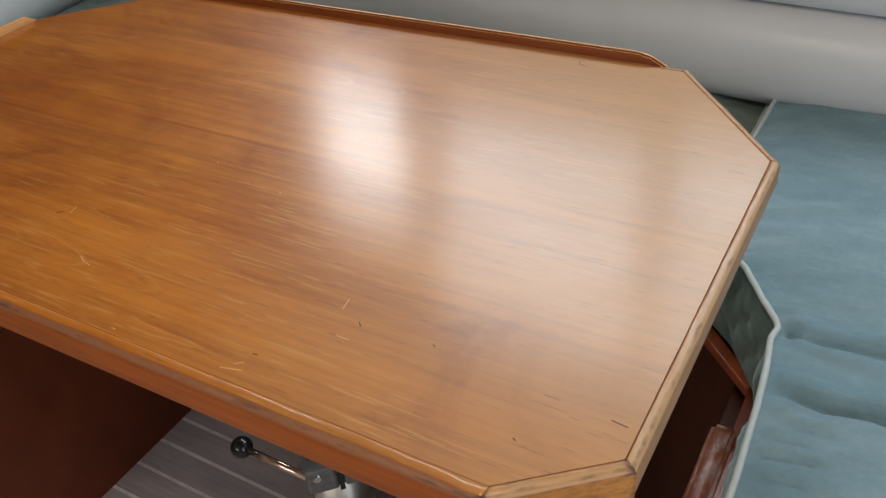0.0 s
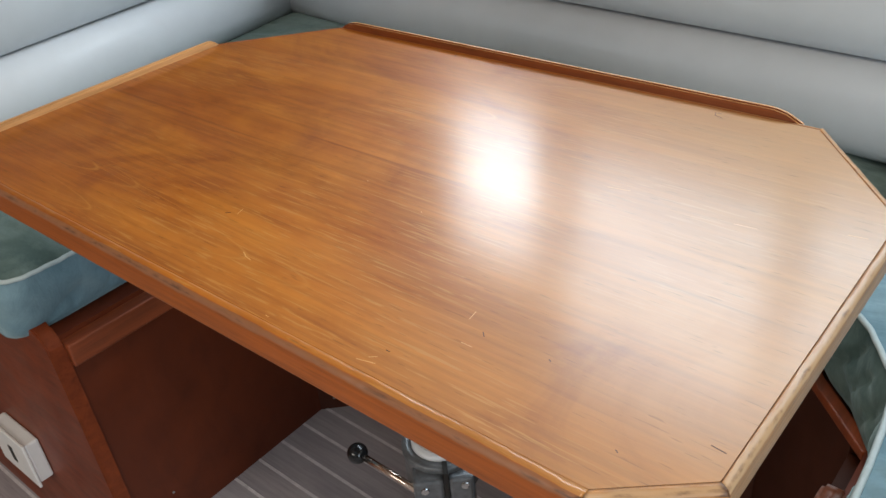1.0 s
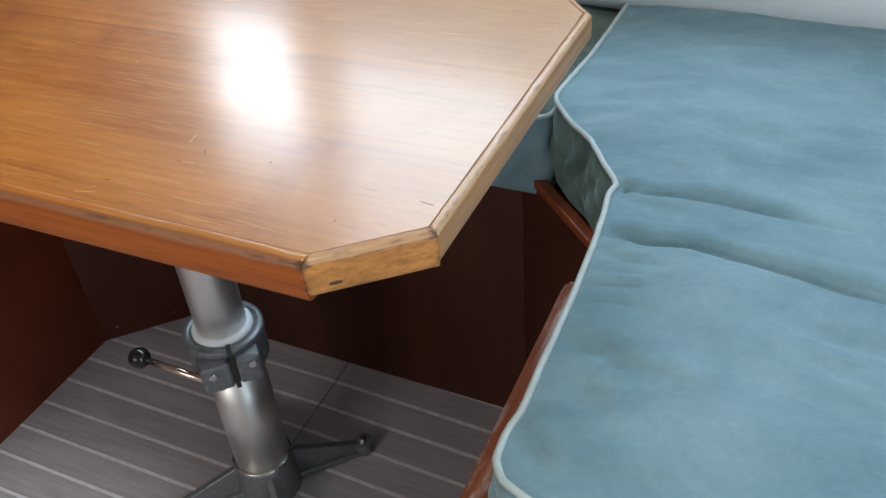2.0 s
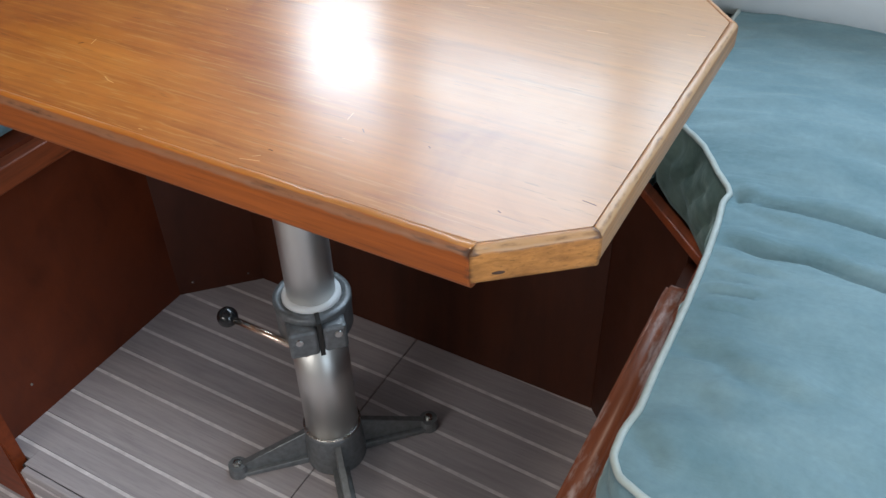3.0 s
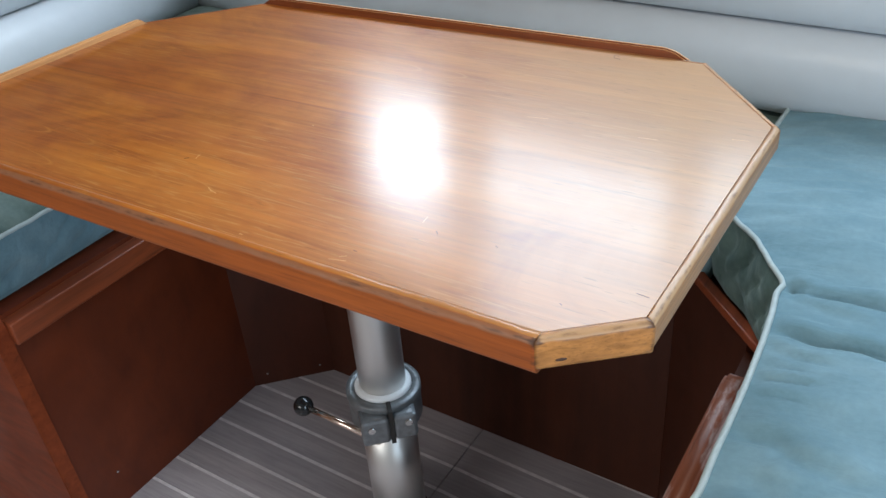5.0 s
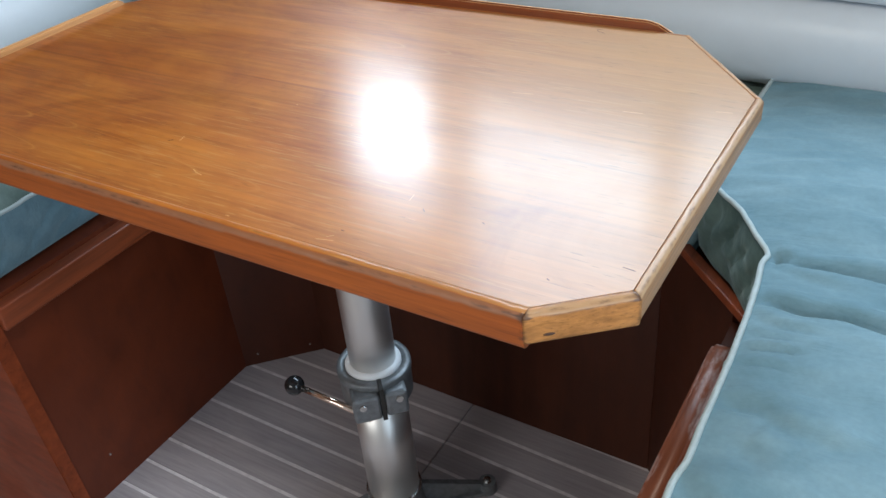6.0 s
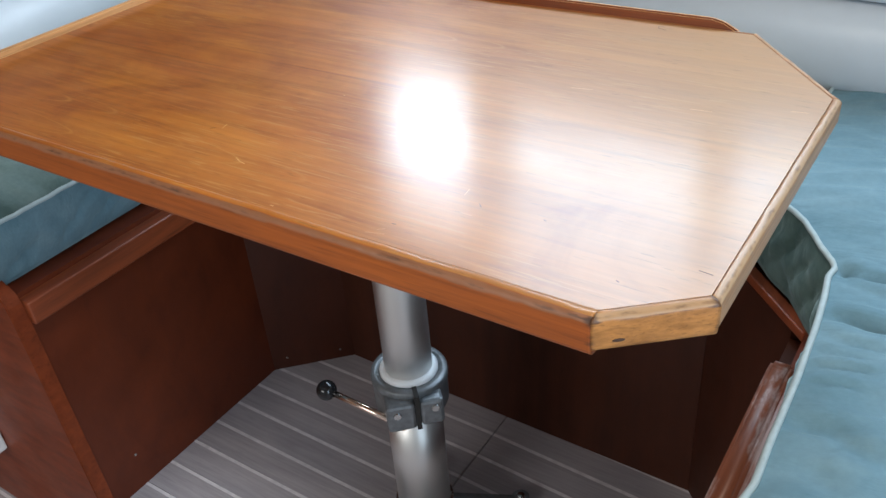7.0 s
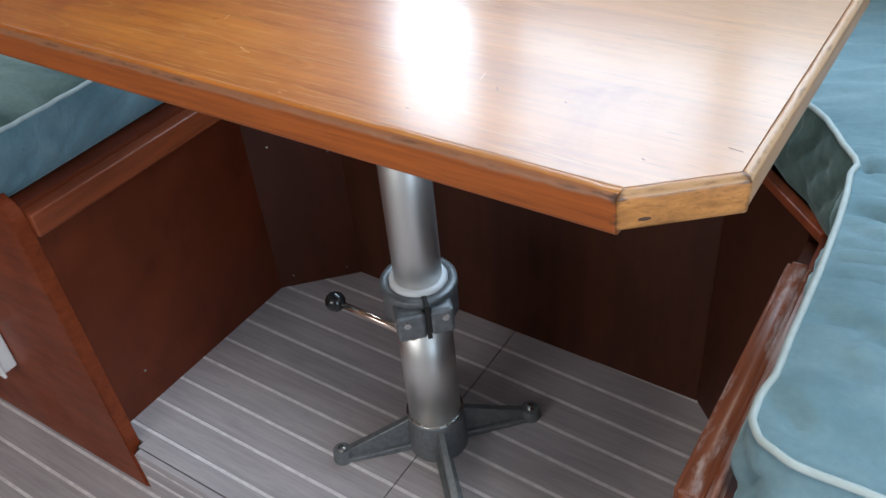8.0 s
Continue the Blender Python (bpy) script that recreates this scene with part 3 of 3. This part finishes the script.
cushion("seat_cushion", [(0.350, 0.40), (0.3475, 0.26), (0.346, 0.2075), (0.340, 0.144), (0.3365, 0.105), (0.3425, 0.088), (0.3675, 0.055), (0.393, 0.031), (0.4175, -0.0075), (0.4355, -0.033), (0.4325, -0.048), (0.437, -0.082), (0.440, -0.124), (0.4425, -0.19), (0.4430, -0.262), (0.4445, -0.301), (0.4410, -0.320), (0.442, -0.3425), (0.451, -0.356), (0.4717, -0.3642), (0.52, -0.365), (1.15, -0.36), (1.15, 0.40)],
        0.414, 0.506, 1, TEAL, "teal velour seat cushion with pale piping and creases", VELOUR_SHADED,
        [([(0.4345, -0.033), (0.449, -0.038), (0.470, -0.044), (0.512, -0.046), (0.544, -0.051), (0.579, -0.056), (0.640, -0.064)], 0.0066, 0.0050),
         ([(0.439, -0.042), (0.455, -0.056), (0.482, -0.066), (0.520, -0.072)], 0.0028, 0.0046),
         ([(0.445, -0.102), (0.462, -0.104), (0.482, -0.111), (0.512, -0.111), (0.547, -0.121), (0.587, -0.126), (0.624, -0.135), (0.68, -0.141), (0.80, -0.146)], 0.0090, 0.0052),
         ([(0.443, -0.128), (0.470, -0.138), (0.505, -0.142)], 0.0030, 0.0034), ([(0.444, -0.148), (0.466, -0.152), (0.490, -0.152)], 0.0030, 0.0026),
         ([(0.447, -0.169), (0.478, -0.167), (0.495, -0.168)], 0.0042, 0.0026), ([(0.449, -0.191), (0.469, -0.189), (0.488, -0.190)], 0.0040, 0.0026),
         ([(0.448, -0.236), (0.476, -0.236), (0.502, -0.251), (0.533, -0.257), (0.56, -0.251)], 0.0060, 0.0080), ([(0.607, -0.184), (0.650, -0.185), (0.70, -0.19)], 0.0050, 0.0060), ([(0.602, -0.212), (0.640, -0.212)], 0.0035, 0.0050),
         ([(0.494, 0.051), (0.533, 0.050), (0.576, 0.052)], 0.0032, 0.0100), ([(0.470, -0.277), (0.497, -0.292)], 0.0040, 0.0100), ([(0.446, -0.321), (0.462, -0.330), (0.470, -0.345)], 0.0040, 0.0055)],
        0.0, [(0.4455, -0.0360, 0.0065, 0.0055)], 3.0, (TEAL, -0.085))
cushion("seat_cushion", [(0.325, 0.085), (0.335, 0.092), (0.340, 0.21), (0.340, 0.38), (-0.84, 0.46), (-0.84, 0.085)],
        0.394, 0.488, 2, OLIVE, "dark green velour seat cushion along the backrest", TEAL, [], 0.0, [], 7.0)
cushion("seat_cushion", [(-0.80, -0.364), (-0.385, -0.364), (-0.372, -0.358), (-0.364, -0.345), (-0.362, -0.30), (-0.368, 0.075), (-0.82, 0.075)],
        0.394, 0.490, 2, OLIVE, "grey-green velour seat cushion with teal side band", TEAL, [], 0.042, [], 11.0)


def roll_profile(z0, z1, out):
    """A padded roll: (out, up)."""
    pts = [(0.0, z0 + 0.004)]
    for k in range(21):
        a = math.pi * k / 20
        z = (z0 + z1) / 2 - (z1 - z0) / 2 * math.cos(a)
        pts.append((0.045 + out * math.sin(a) ** 0.6, z))
    pts.append((0.0, z1 - 0.004))
    return pts


def backrest(a, b, label):
    holder = thing("backrest", (a[0] + b[0]) / 2, (a[1] + b[1]) / 2, 0.47, label, "backrest", "dinette backrests")
    part("lower_roll", extrude_profile(roll_profile(0.487, 0.601, 0.073), a, b), VINYL, holder, "", True)
    part("upper_roll", extrude_profile(roll_profile(0.600, 0.79, 0.056), a, b), VINYL, holder, "", True)
    part("backing_board", extrude_profile([(-0.02, 0.395), (-0.001, 0.395), (-0.001, 0.81), (-0.02, 0.81)], a, b), WALL, holder)


backrest((1.3, 0.381), (-0.86, 0.532), "white vinyl backrest with two padded rolls")
backrest((-0.885, 0.55), (-0.775, -0.60), "white vinyl backrest with two padded rolls")

# ---- the table ----
TOP, THICK = 0.680, 0.026
OUT = [(-0.252, -0.393), (0.369, -0.393), (0.421, -0.350), (0.421, -0.082), (0.330, 0.028), (-0.203, 0.028), (-0.295, -0.077), (-0.295, -0.352)]
PX, PY = 0.0225, -0.120
table = thing("dinette_table", PX, PY, 0, "varnished teak dinette table with clipped corners on an aluminium pedestal", "table")


def inset(poly, widths):
    """The outline moved inward, edge by edge."""
    res = []
    m = len(poly)
    for i in range(m):
        a, b, c = Vector(poly[i - 1]), Vector(poly[i]), Vector(poly[(i + 1) % m])
        e, f = (b - a).normalized(), (c - b).normalized()
        p = a + Vector((-e.y, e.x)) * widths[i - 1]
        q = b + Vector((-f.y, f.x)) * widths[i]
        k = ((q - p).x * f.y - (q - p).y * f.x) / (e.x * f.y - e.y * f.x)
        res.append(tuple(p + e * k))
    return res


def lipping(a, b, c, d, deep, r_low, r_top, seed):
    """A strip of edge wood, rounded below and above, its upper corner worn unevenly; a to b outside, d to c inside."""
    a, b, c, d = (Vector(p) for p in (a, b, c, d))
    length = (b - a).length
    width = abs((d - a).x * (b - a).y - (d - a).y * (b - a).x) / length
    count = max(8, int(length / 0.0018))
    bm = bmesh.new()
    rows = []
    for k in range(count + 1):
        u = k / count
        out, inn = a.lerp(b, u), d.lerp(c, u)
        w = u * length
        rt = min(width * 0.9, r_top * (1.0 + 0.28 * noise.noise((w * 30, seed, 0.2)) + 0.16 * noise.noise((w * 140, seed, 5.2))))
        chip = 0.00045 * max(0.0, noise.noise((w * 75, seed, 8.8)) - 0.1)
        sag = 0.00025 * noise.noise((w * 22, seed, 3.1))
        prof = [(width, -deep)]
        for q in range(5):
            e = math.pi / 2 * q / 4
            prof.append((r_low * (1 - math.sin(e)), -deep + r_low * (1 - math.cos(e))))
        for q in range(7):
            e = math.pi / 2 * q / 6
            dent = chip * math.sin(2 * e)
            prof.append((rt * (1 - math.cos(e)) + dent + sag, -rt * (1 - math.sin(e)) - dent))
        prof.append((width, 0.0))
        rows.append([bm.verts.new((*out.lerp(inn, f / width), TOP + z)) for f, z in prof])
    for p, q in zip(rows, rows[1:]):
        for k in range(len(p)):
            m = (k + 1) % len(p)
            bm.faces.new((p[k], q[k], q[m], p[m]))
    bm.faces.new(rows[0][::-1])
    bm.faces.new(rows[-1])
    return bm, count, length


IN = inset(OUT, [0.0076, 0.0055, 0.0055, 0.0055, 0.0058, 0.0058, 0.0060, 0.0076])
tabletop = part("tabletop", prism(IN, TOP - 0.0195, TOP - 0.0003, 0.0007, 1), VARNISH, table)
tabletop.data.materials.append(JOINT)
for f in tabletop.data.polygons:
    if f.normal.z < 0.97 and f.normal.x > 0.2:
        f.material_index = 1
n = len(OUT)
for i in range(n):
    j = (i + 1) % n
    mat = [EDGE_ORANGE, EDGE_D, EDGE_Y, EDGE_D, EDGE_ORANGE, EDGE_ORANGE, EDGE_Y, EDGE_ORANGE][i]
    pale = mat in (EDGE_Y, EDGE_D)
    shape, count, length = lipping(OUT[i], OUT[j], IN[j], IN[i], [THICK, 0.0240, 0.0215, 0.022, THICK, THICK, THICK, THICK][i], 0.0050 if pale else 0.0042, 0.0042 if pale else 0.0060, 3.7 * i)
    strip = part("lipping", shape, mat, tabletop, "worn pale lipping" if pale else "", True)
    strip.data.materials.append(VARNISH)
    arris = strip.data.attributes.new("arris", "FLOAT", "POINT")
    mitre = strip.data.attributes.new("mitre", "FLOAT", "POINT")
    worn = [0, 0, 0, 0, 0, 0, 0.15, 0.5, 0.85, 1.0, 1.0, 0.8, 0.6, 0.4] if pale else [0, 0, 0, 0, 0, 0, 0.35, 0.75, 1.0, 0.95, 0.6, 0.3, 0, 0]
    for v in range(len(strip.data.vertices)):
        k, ring = divmod(v, 14)
        w = k / count * length
        arris.data[v].value = worn[ring]
        mitre.data[v].value = (max(0.0, 1.0 - min(w, length - w) / 0.006) if i == 1 else max(0.0, 1.0 - (length - w) / 0.007) if i == 0 else 0.0) * (0.5 if ring > 6 else 0.32) + (0.34 if pale and ring == 7 else 0.0)
    if not pale:
        for f in strip.data.polygons:
            if f.index % 14 in (10, 11, 12):
                f.material_index = 1


def fiddle(a, b, width, height, slope):
    """Low rail standing on the top, its ends sloped down."""
    ax, ay = a
    bx, by = b
    way = Vector((bx - ax, by - ay))
    length = way.length
    way.normalize()
    side = Vector((-way.y, way.x)) * width / 2
    pts = [(0, 0), (length, 0), (length - slope * 0.55, height * 0.75), (length - slope, height), (slope, height), (slope * 0.55, height * 0.75)]
    bm = bmesh.new()
    f = [bm.verts.new((ax + way.x * u - side.x, ay + way.y * u - side.y, TOP - 0.0008 + w)) for u, w in pts]
    g = [bm.verts.new((ax + way.x * u + side.x, ay + way.y * u + side.y, TOP - 0.0008 + w)) for u, w in pts]
    bm.faces.new(f)
    bm.faces.new(g[::-1])
    for i in range(len(pts)):
        j = (i + 1) % len(pts)
        bm.faces.new((f[i], f[j], g[j], g[i]))
    bmesh.ops.bevel(bm, geom=[e for e in bm.edges if max(v.co.z for v in e.verts) > TOP + 0.003], offset=0.0015, segments=2, affect="EDGES")
    return bm


rail = part("fiddle", fiddle((0.314, 0.0270), (-0.202, 0.0270), 0.005, 0.0092, 0.024), FIDDLE_SHADED, tabletop, "reddish mahogany fiddle with sloped ends")
rail.data.materials.append(FIDDLE_PALE)
# faces pointing up take the pale tone, the sides keep the shaded one
for f in rail.data.polygons:
    if f.normal.z > 0.6:
        f.material_index = 1
part("fiddle", fiddle((-0.2915, -0.079), (-0.2915, -0.349), 0.0060, 0.0072, 0.010), FIDDLE_PALE, tabletop, "pale worn fiddle along the end")

# marks in the varnish
def mark(points, r, mat, label):
    part("scratch", sweep([(x, y, TOP - 0.0004 - r * 0.55) for x, y in points], r, 6), mat, tabletop, label)


PALE = plain("bare_scratch", (0.62, 0.34, 0.12), 0.5)
GRAIN = plain("pale_grain_line", (0.46, 0.20, 0.050), 0.45)
DARK = plain("dark_dent", (0.05, 0.02, 0.008), 0.6)
for pts in (((0.073, -0.342), (0.079, -0.345), (0.085, -0.346)), ((0.246, -0.308), (0.247, -0.316)), ((0.256, -0.335), (0.264, -0.335)),
            ((0.141, -0.381), (0.144, -0.381)), ((0.221, -0.374), (0.225, -0.371)), ((0.026, -0.304), (0.028, -0.311)), ((0.076, -0.223), (0.078, -0.224)), ((0.142, -0.237), (0.144, -0.238)),
            ((0.394, -0.116), (0.406, -0.114)), ((0.216, -0.379), (0.228, -0.376)), ((0.235, -0.139), (0.252, -0.136)), ((0.33, -0.14), (0.345, -0.138))):
    mark(pts, 0.00046, PALE, "pale scratch")
for pts in (((-0.028, -0.085), (-0.002, -0.082)), ((-0.160, -0.298), (-0.125, -0.305), (-0.104, -0.316), (-0.087, -0.321)), ((-0.098, -0.356), (-0.060, -0.366), (-0.024, -0.378)), ((0.099, -0.101), (0.128, -0.087), (0.144, -0.081)), ((0.117, -0.338), (0.129, -0.340), (0.138, -0.345)), ((0.138, -0.345), (0.120, -0.352))):
    mark(pts, 0.00028, GRAIN, "fine pale grain line")
for pts in (((0.019, -0.315), (0.022, -0.312)), ((0.256, 0.006), (0.249, 0.008), (0.247, 0.013), (0.252, 0.013)), ((-0.030, 0.019), (-0.028, 0.013)), ((0.367, -0.357), (0.369, -0.358)), ((0.402, -0.329), (0.410, -0.330)), ((0.261, -0.321), (0.264, -0.324)), ((0.305, -0.320), (0.307, -0.321)), ((0.225, -0.364), (0.228, -0.364))):
    mark(pts, 0.00055, DARK, "dark dent")
knot_bm = bmesh.new()
bmesh.ops.create_uvsphere(knot_bm, u_segments=16, v_segments=8, radius=1.0, matrix=Matrix.Translation((0.3805, -0.3835, TOP - 0.0165)) @ Matrix.Rotation(math.atan2(0.043, 0.052), 4, "Z") @ Matrix.Diagonal((0.0036, 0.0006, 0.0011, 1)))
part("knot", knot_bm, DARK, tabletop, "dark oval knot")

# pedestal
part("upper_tube", lathe([(0.0280, 0.10), (0.0280, TOP - THICK - 0.008)], PX, PY), ALU, table, "satin aluminium upper tube", True)
part("top_plate", lathe([(0.07, TOP - THICK - 0.009), (0.075, TOP - THICK - 0.006), (0.075, TOP - THICK - 0.0005)], PX, PY), CAST, table)
part("lower_tube", lathe([(0.0340, 0.045), (0.0340, 0.250)], PX, PY), ALU, table, "satin aluminium lower tube", True)
part("bushing", lathe([(0.030, 0.240), (0.0342, 0.241), (0.0342, 0.2885), (0.0330, 0.2910), (0.0298, 0.2925), (0.0283, 0.2925)], PX, PY), NYLON, table, "white nylon bushing", True)
clamp = part("clamp", lathe([(0.0345, 0.238), (0.0425, 0.239), (0.0440, 0.242), (0.0440, 0.274), (0.0452, 0.277), (0.0452, 0.285), (0.0440, 0.2868), (0.0349, 0.2872), (0.0346, 0.275)], PX, PY), CAST, table, "grey cast clamp collar", True)
FX, FY = 0.70, -0.714
SXN, SYN = 0.714, 0.70


def local_box(u0, u1, v0, v1, z0, z1, bevel):
    """A block in the clamp's own axes: u outward to the front, v across."""
    bm = box(u0, u1, v0, v1, z0, z1, bevel)
    bm.transform(Matrix(((FX, SXN, 0, PX), (FY, SYN, 0, PY), (0, 0, 1, 0), (0, 0, 0, 1))))
    return bm


part("ear", local_box(0.024, 0.054, -0.036, -0.0025, 0.241, 0.279, 0.004), CAST, clamp)
part("ear", local_box(0.024, 0.054, 0.0025, 0.030, 0.243, 0.279, 0.004), CAST, clamp)
part("slit", local_box(0.0345, 0.0537, -0.0027, 0.0027, 0.239, 0.2880, 0), CAULK, clamp, "dark slit")
for v, z in ((-0.024, 0.266), (0.020, 0.268)):
    head = bmesh.new()
    bmesh.ops.create_cone(head, cap_ends=True, segments=20, radius1=0.0050, radius2=0.0042, depth=0.0022, matrix=Matrix(((FX, SXN, 0, PX), (FY, SYN, 0, PY), (0, 0, 1, 0), (0, 0, 0, 1))) @ Matrix.Translation((0.0546, v, z)) @ Matrix.Rotation(math.pi / 2, 4, "Y"))
    part("screw", head, SCREW, clamp, "round steel screw head")
KN = (-0.069, -0.168, 0.250)
ST = (PX + FX * 0.042 - SXN * 0.018, PY + FY * 0.042 - SYN * 0.018, 0.238)
lever = part("lever", sweep([ST, tuple(s + (k - s) * 0.5 for s, k in zip(ST, KN)), KN], 0.0042, 12), CHROME, table, "bright chrome lever", True)
part("lever_end", ball(*ST, 0.0058), CHROME, lever, "", True)
part("knob", ball(*KN, 0.0125), BLACK, lever, "black plastic ball knob", True)

base = part("base", lathe([(0.040, 0.001), (0.0405, 0.004), (0.0375, 0.058), (0.0365, 0.063), (0.033, 0.064)], PX, PY), CAST, table, "grey cast four-legged base", True)

part("rim", lathe([(0.0335, 0.0630), (0.0372, 0.0632), (0.0378, 0.0646), (0.0366, 0.0660), (0.0342, 0.0662)], PX, PY), SCREW, base, "bright rim", True)


def base_leg(dx, dy):
    bm = bmesh.new()
    prof = [(0.030, 0.001), (0.136, 0.001), (0.136, 0.012), (0.126, 0.017), (0.036, 0.055)]
    for half, pr in ((0.0045, prof), (0.011, [(0.032, 0.001), (0.132, 0.001), (0.132, 0.007), (0.032, 0.012)])):
        f = [bm.verts.new((PX + dx * u - dy * half, PY + dy * u + dx * half, z)) for u, z in pr]
        g = [bm.verts.new((PX + dx * u + dy * half, PY + dy * u - dx * half, z)) for u, z in pr]
        bm.faces.new(f)
        bm.faces.new(g[::-1])
        for i in range(len(pr)):
            j = (i + 1) % len(pr)
            bm.faces.new((f[i], f[j], g[j], g[i]))
    bmesh.ops.bevel(bm, geom=bm.edges[:], offset=0.001, segments=1, affect="EDGES")
    pad = bmesh.ops.create_cone(bm, cap_ends=True, segments=20, radius1=0.0135, radius2=0.012, depth=0.017, matrix=Matrix.Translation((PX + dx * 0.13, PY + dy * 0.13, 0.0095)))
    return bm


for a in (46.5, 134.5, 223.5, 314.0):
    dx, dy = math.cos(radians(a)), math.sin(radians(a))
    leg = part("leg", base_leg(dx, dy), CAST, base)
    part("bolt", lathe([(0.0065, 0.017), (0.0065, 0.0195), (0.005, 0.022), (0.002, 0.0225)], PX + dx * 0.13, PY + dy * 0.13, 12), SCREW, leg, "steel bolt head")

# ---- small things ----
socket = thing("socket_box", -0.605, STEP_Y - 0.0065, 0.062, "white plastic socket box on the mahogany end board", "socket")
part("back_box", box(-0.655, -0.556, STEP_Y - 0.028, STEP_Y - 0.007, 0.066, 0.140, 0.003), WHITE_PLASTIC, socket)
part("face_plate", box(-0.659, -0.552, STEP_Y - 0.033, STEP_Y - 0.0285, 0.062, 0.144, 0.0015), WHITE_PLASTIC, socket)

part("socket_slot", box(-0.610, -0.600, STEP_Y - 0.0342, STEP_Y - 0.0325, 0.088, 0.118), CAULK, socket, "dark slots")


def screw_on(px, py, pz, nx, ny, parent):
    bm = bmesh.new()
    bmesh.ops.create_cone(bm, cap_ends=True, segments=10, radius1=0.0024, radius2=0.0018, depth=0.0014, matrix=Matrix.Translation((px, py, pz)) @ Vector((nx, ny, 0)).to_track_quat("Z", "Y").to_matrix().to_4x4())
    part("screw", bm, SCREW, parent, "small bright screw head")


for u, z in ((0.22, 0.27), (0.85, 0.245), (0.18, 0.022), (0.82, 0.018)):
    screw_on(LEFT_X + u * 0.098 + 0.0003, 0.020 + u * 0.098 - 0.0003, z, 0.707, -0.707, back_base)
screw_on(LEFT_X + 0.0004, -0.26, 0.06, 1, 0, left_base)
screw_on(RIGHT_X - 0.0004, -0.02, 0.30, -1, 0, right_base)

# ---- floor pieces ----
SEAM_X = 0.0125


def lay(x0, x1, y0, y1, z0, z1, slope):
    """A flat piece of floor, slanted from the seam to fit the camera's view."""
    return prism([(x0, y0 + slope * (x0 - SEAM_X)), (x1, y0 + slope * (x1 - SEAM_X)), (x1, y1 + slope * (x1 - SEAM_X)), (x0, y1 + slope * (x0 - SEAM_X))], z0, z1)


y = 0.0232 + 2 * PITCH
while y > STEP_Y + 0.01:
    y0 = max(y - PITCH + 0.0027, STEP_Y + 0.0045)
    turn = min(1.0, max(0.0, (y + 0.32) / 0.25))
    for x0, x1, slope in ((-0.61, SEAM_X - 0.0009, -0.010 * turn), (SEAM_X + 0.0009, 0.61, -0.038 * turn)):
        if y0 < STEP_Y + 0.014 and x0 < -0.4:
            part("plank", lay(x0, -0.3390, STEP_Y + 0.0142, y - 0.0027, -0.008, 0.0, slope), PLANK, floor)
            x0 = -0.3385
        part("plank", lay(x0, x1, y0, y - 0.0027, -0.008, 0.0, slope), PLANK, floor)
        part("inlay_strip", lay(min(x0, -0.6) if x0 < 0 else x0, x1, y - 0.0025, y + 0.0025, -0.008, 0.0001, slope), INLAY, floor)
    y -= PITCH
part("nosing", box(-0.3345, 0.60, STEP_Y - 0.0055, STEP_Y + 0.0035, -0.016, -0.0004, 0.002), PLANK, floor, "grey-brown step nosing")
part("inlay_strip", box(-0.3350, 0.60, STEP_Y - 0.0045, STEP_Y - 0.003, -0.024, -0.0195), INLAY, step)
part("inlay_strip", box(-0.3350, 0.60, STEP_Y - 0.0045, STEP_Y - 0.003, -0.060, -0.0555), INLAY, step)
y = STEP_Y - 0.011
part("plank", box(-1.29, 1.49, y + 0.0027, STEP_Y - 0.0005, LOW - 0.008, LOW), PLANK, ground)
while y > -2.24:
    part("plank", box(-1.29, 1.49, y - PITCH + 0.0027, y - 0.0027, LOW - 0.008, LOW), PLANK, ground)
    part("inlay_strip", box(-1.29, 1.49, y - 0.0025, y + 0.0025, LOW - 0.008, LOW + 0.0001), INLAY, ground)
    y -= PITCH
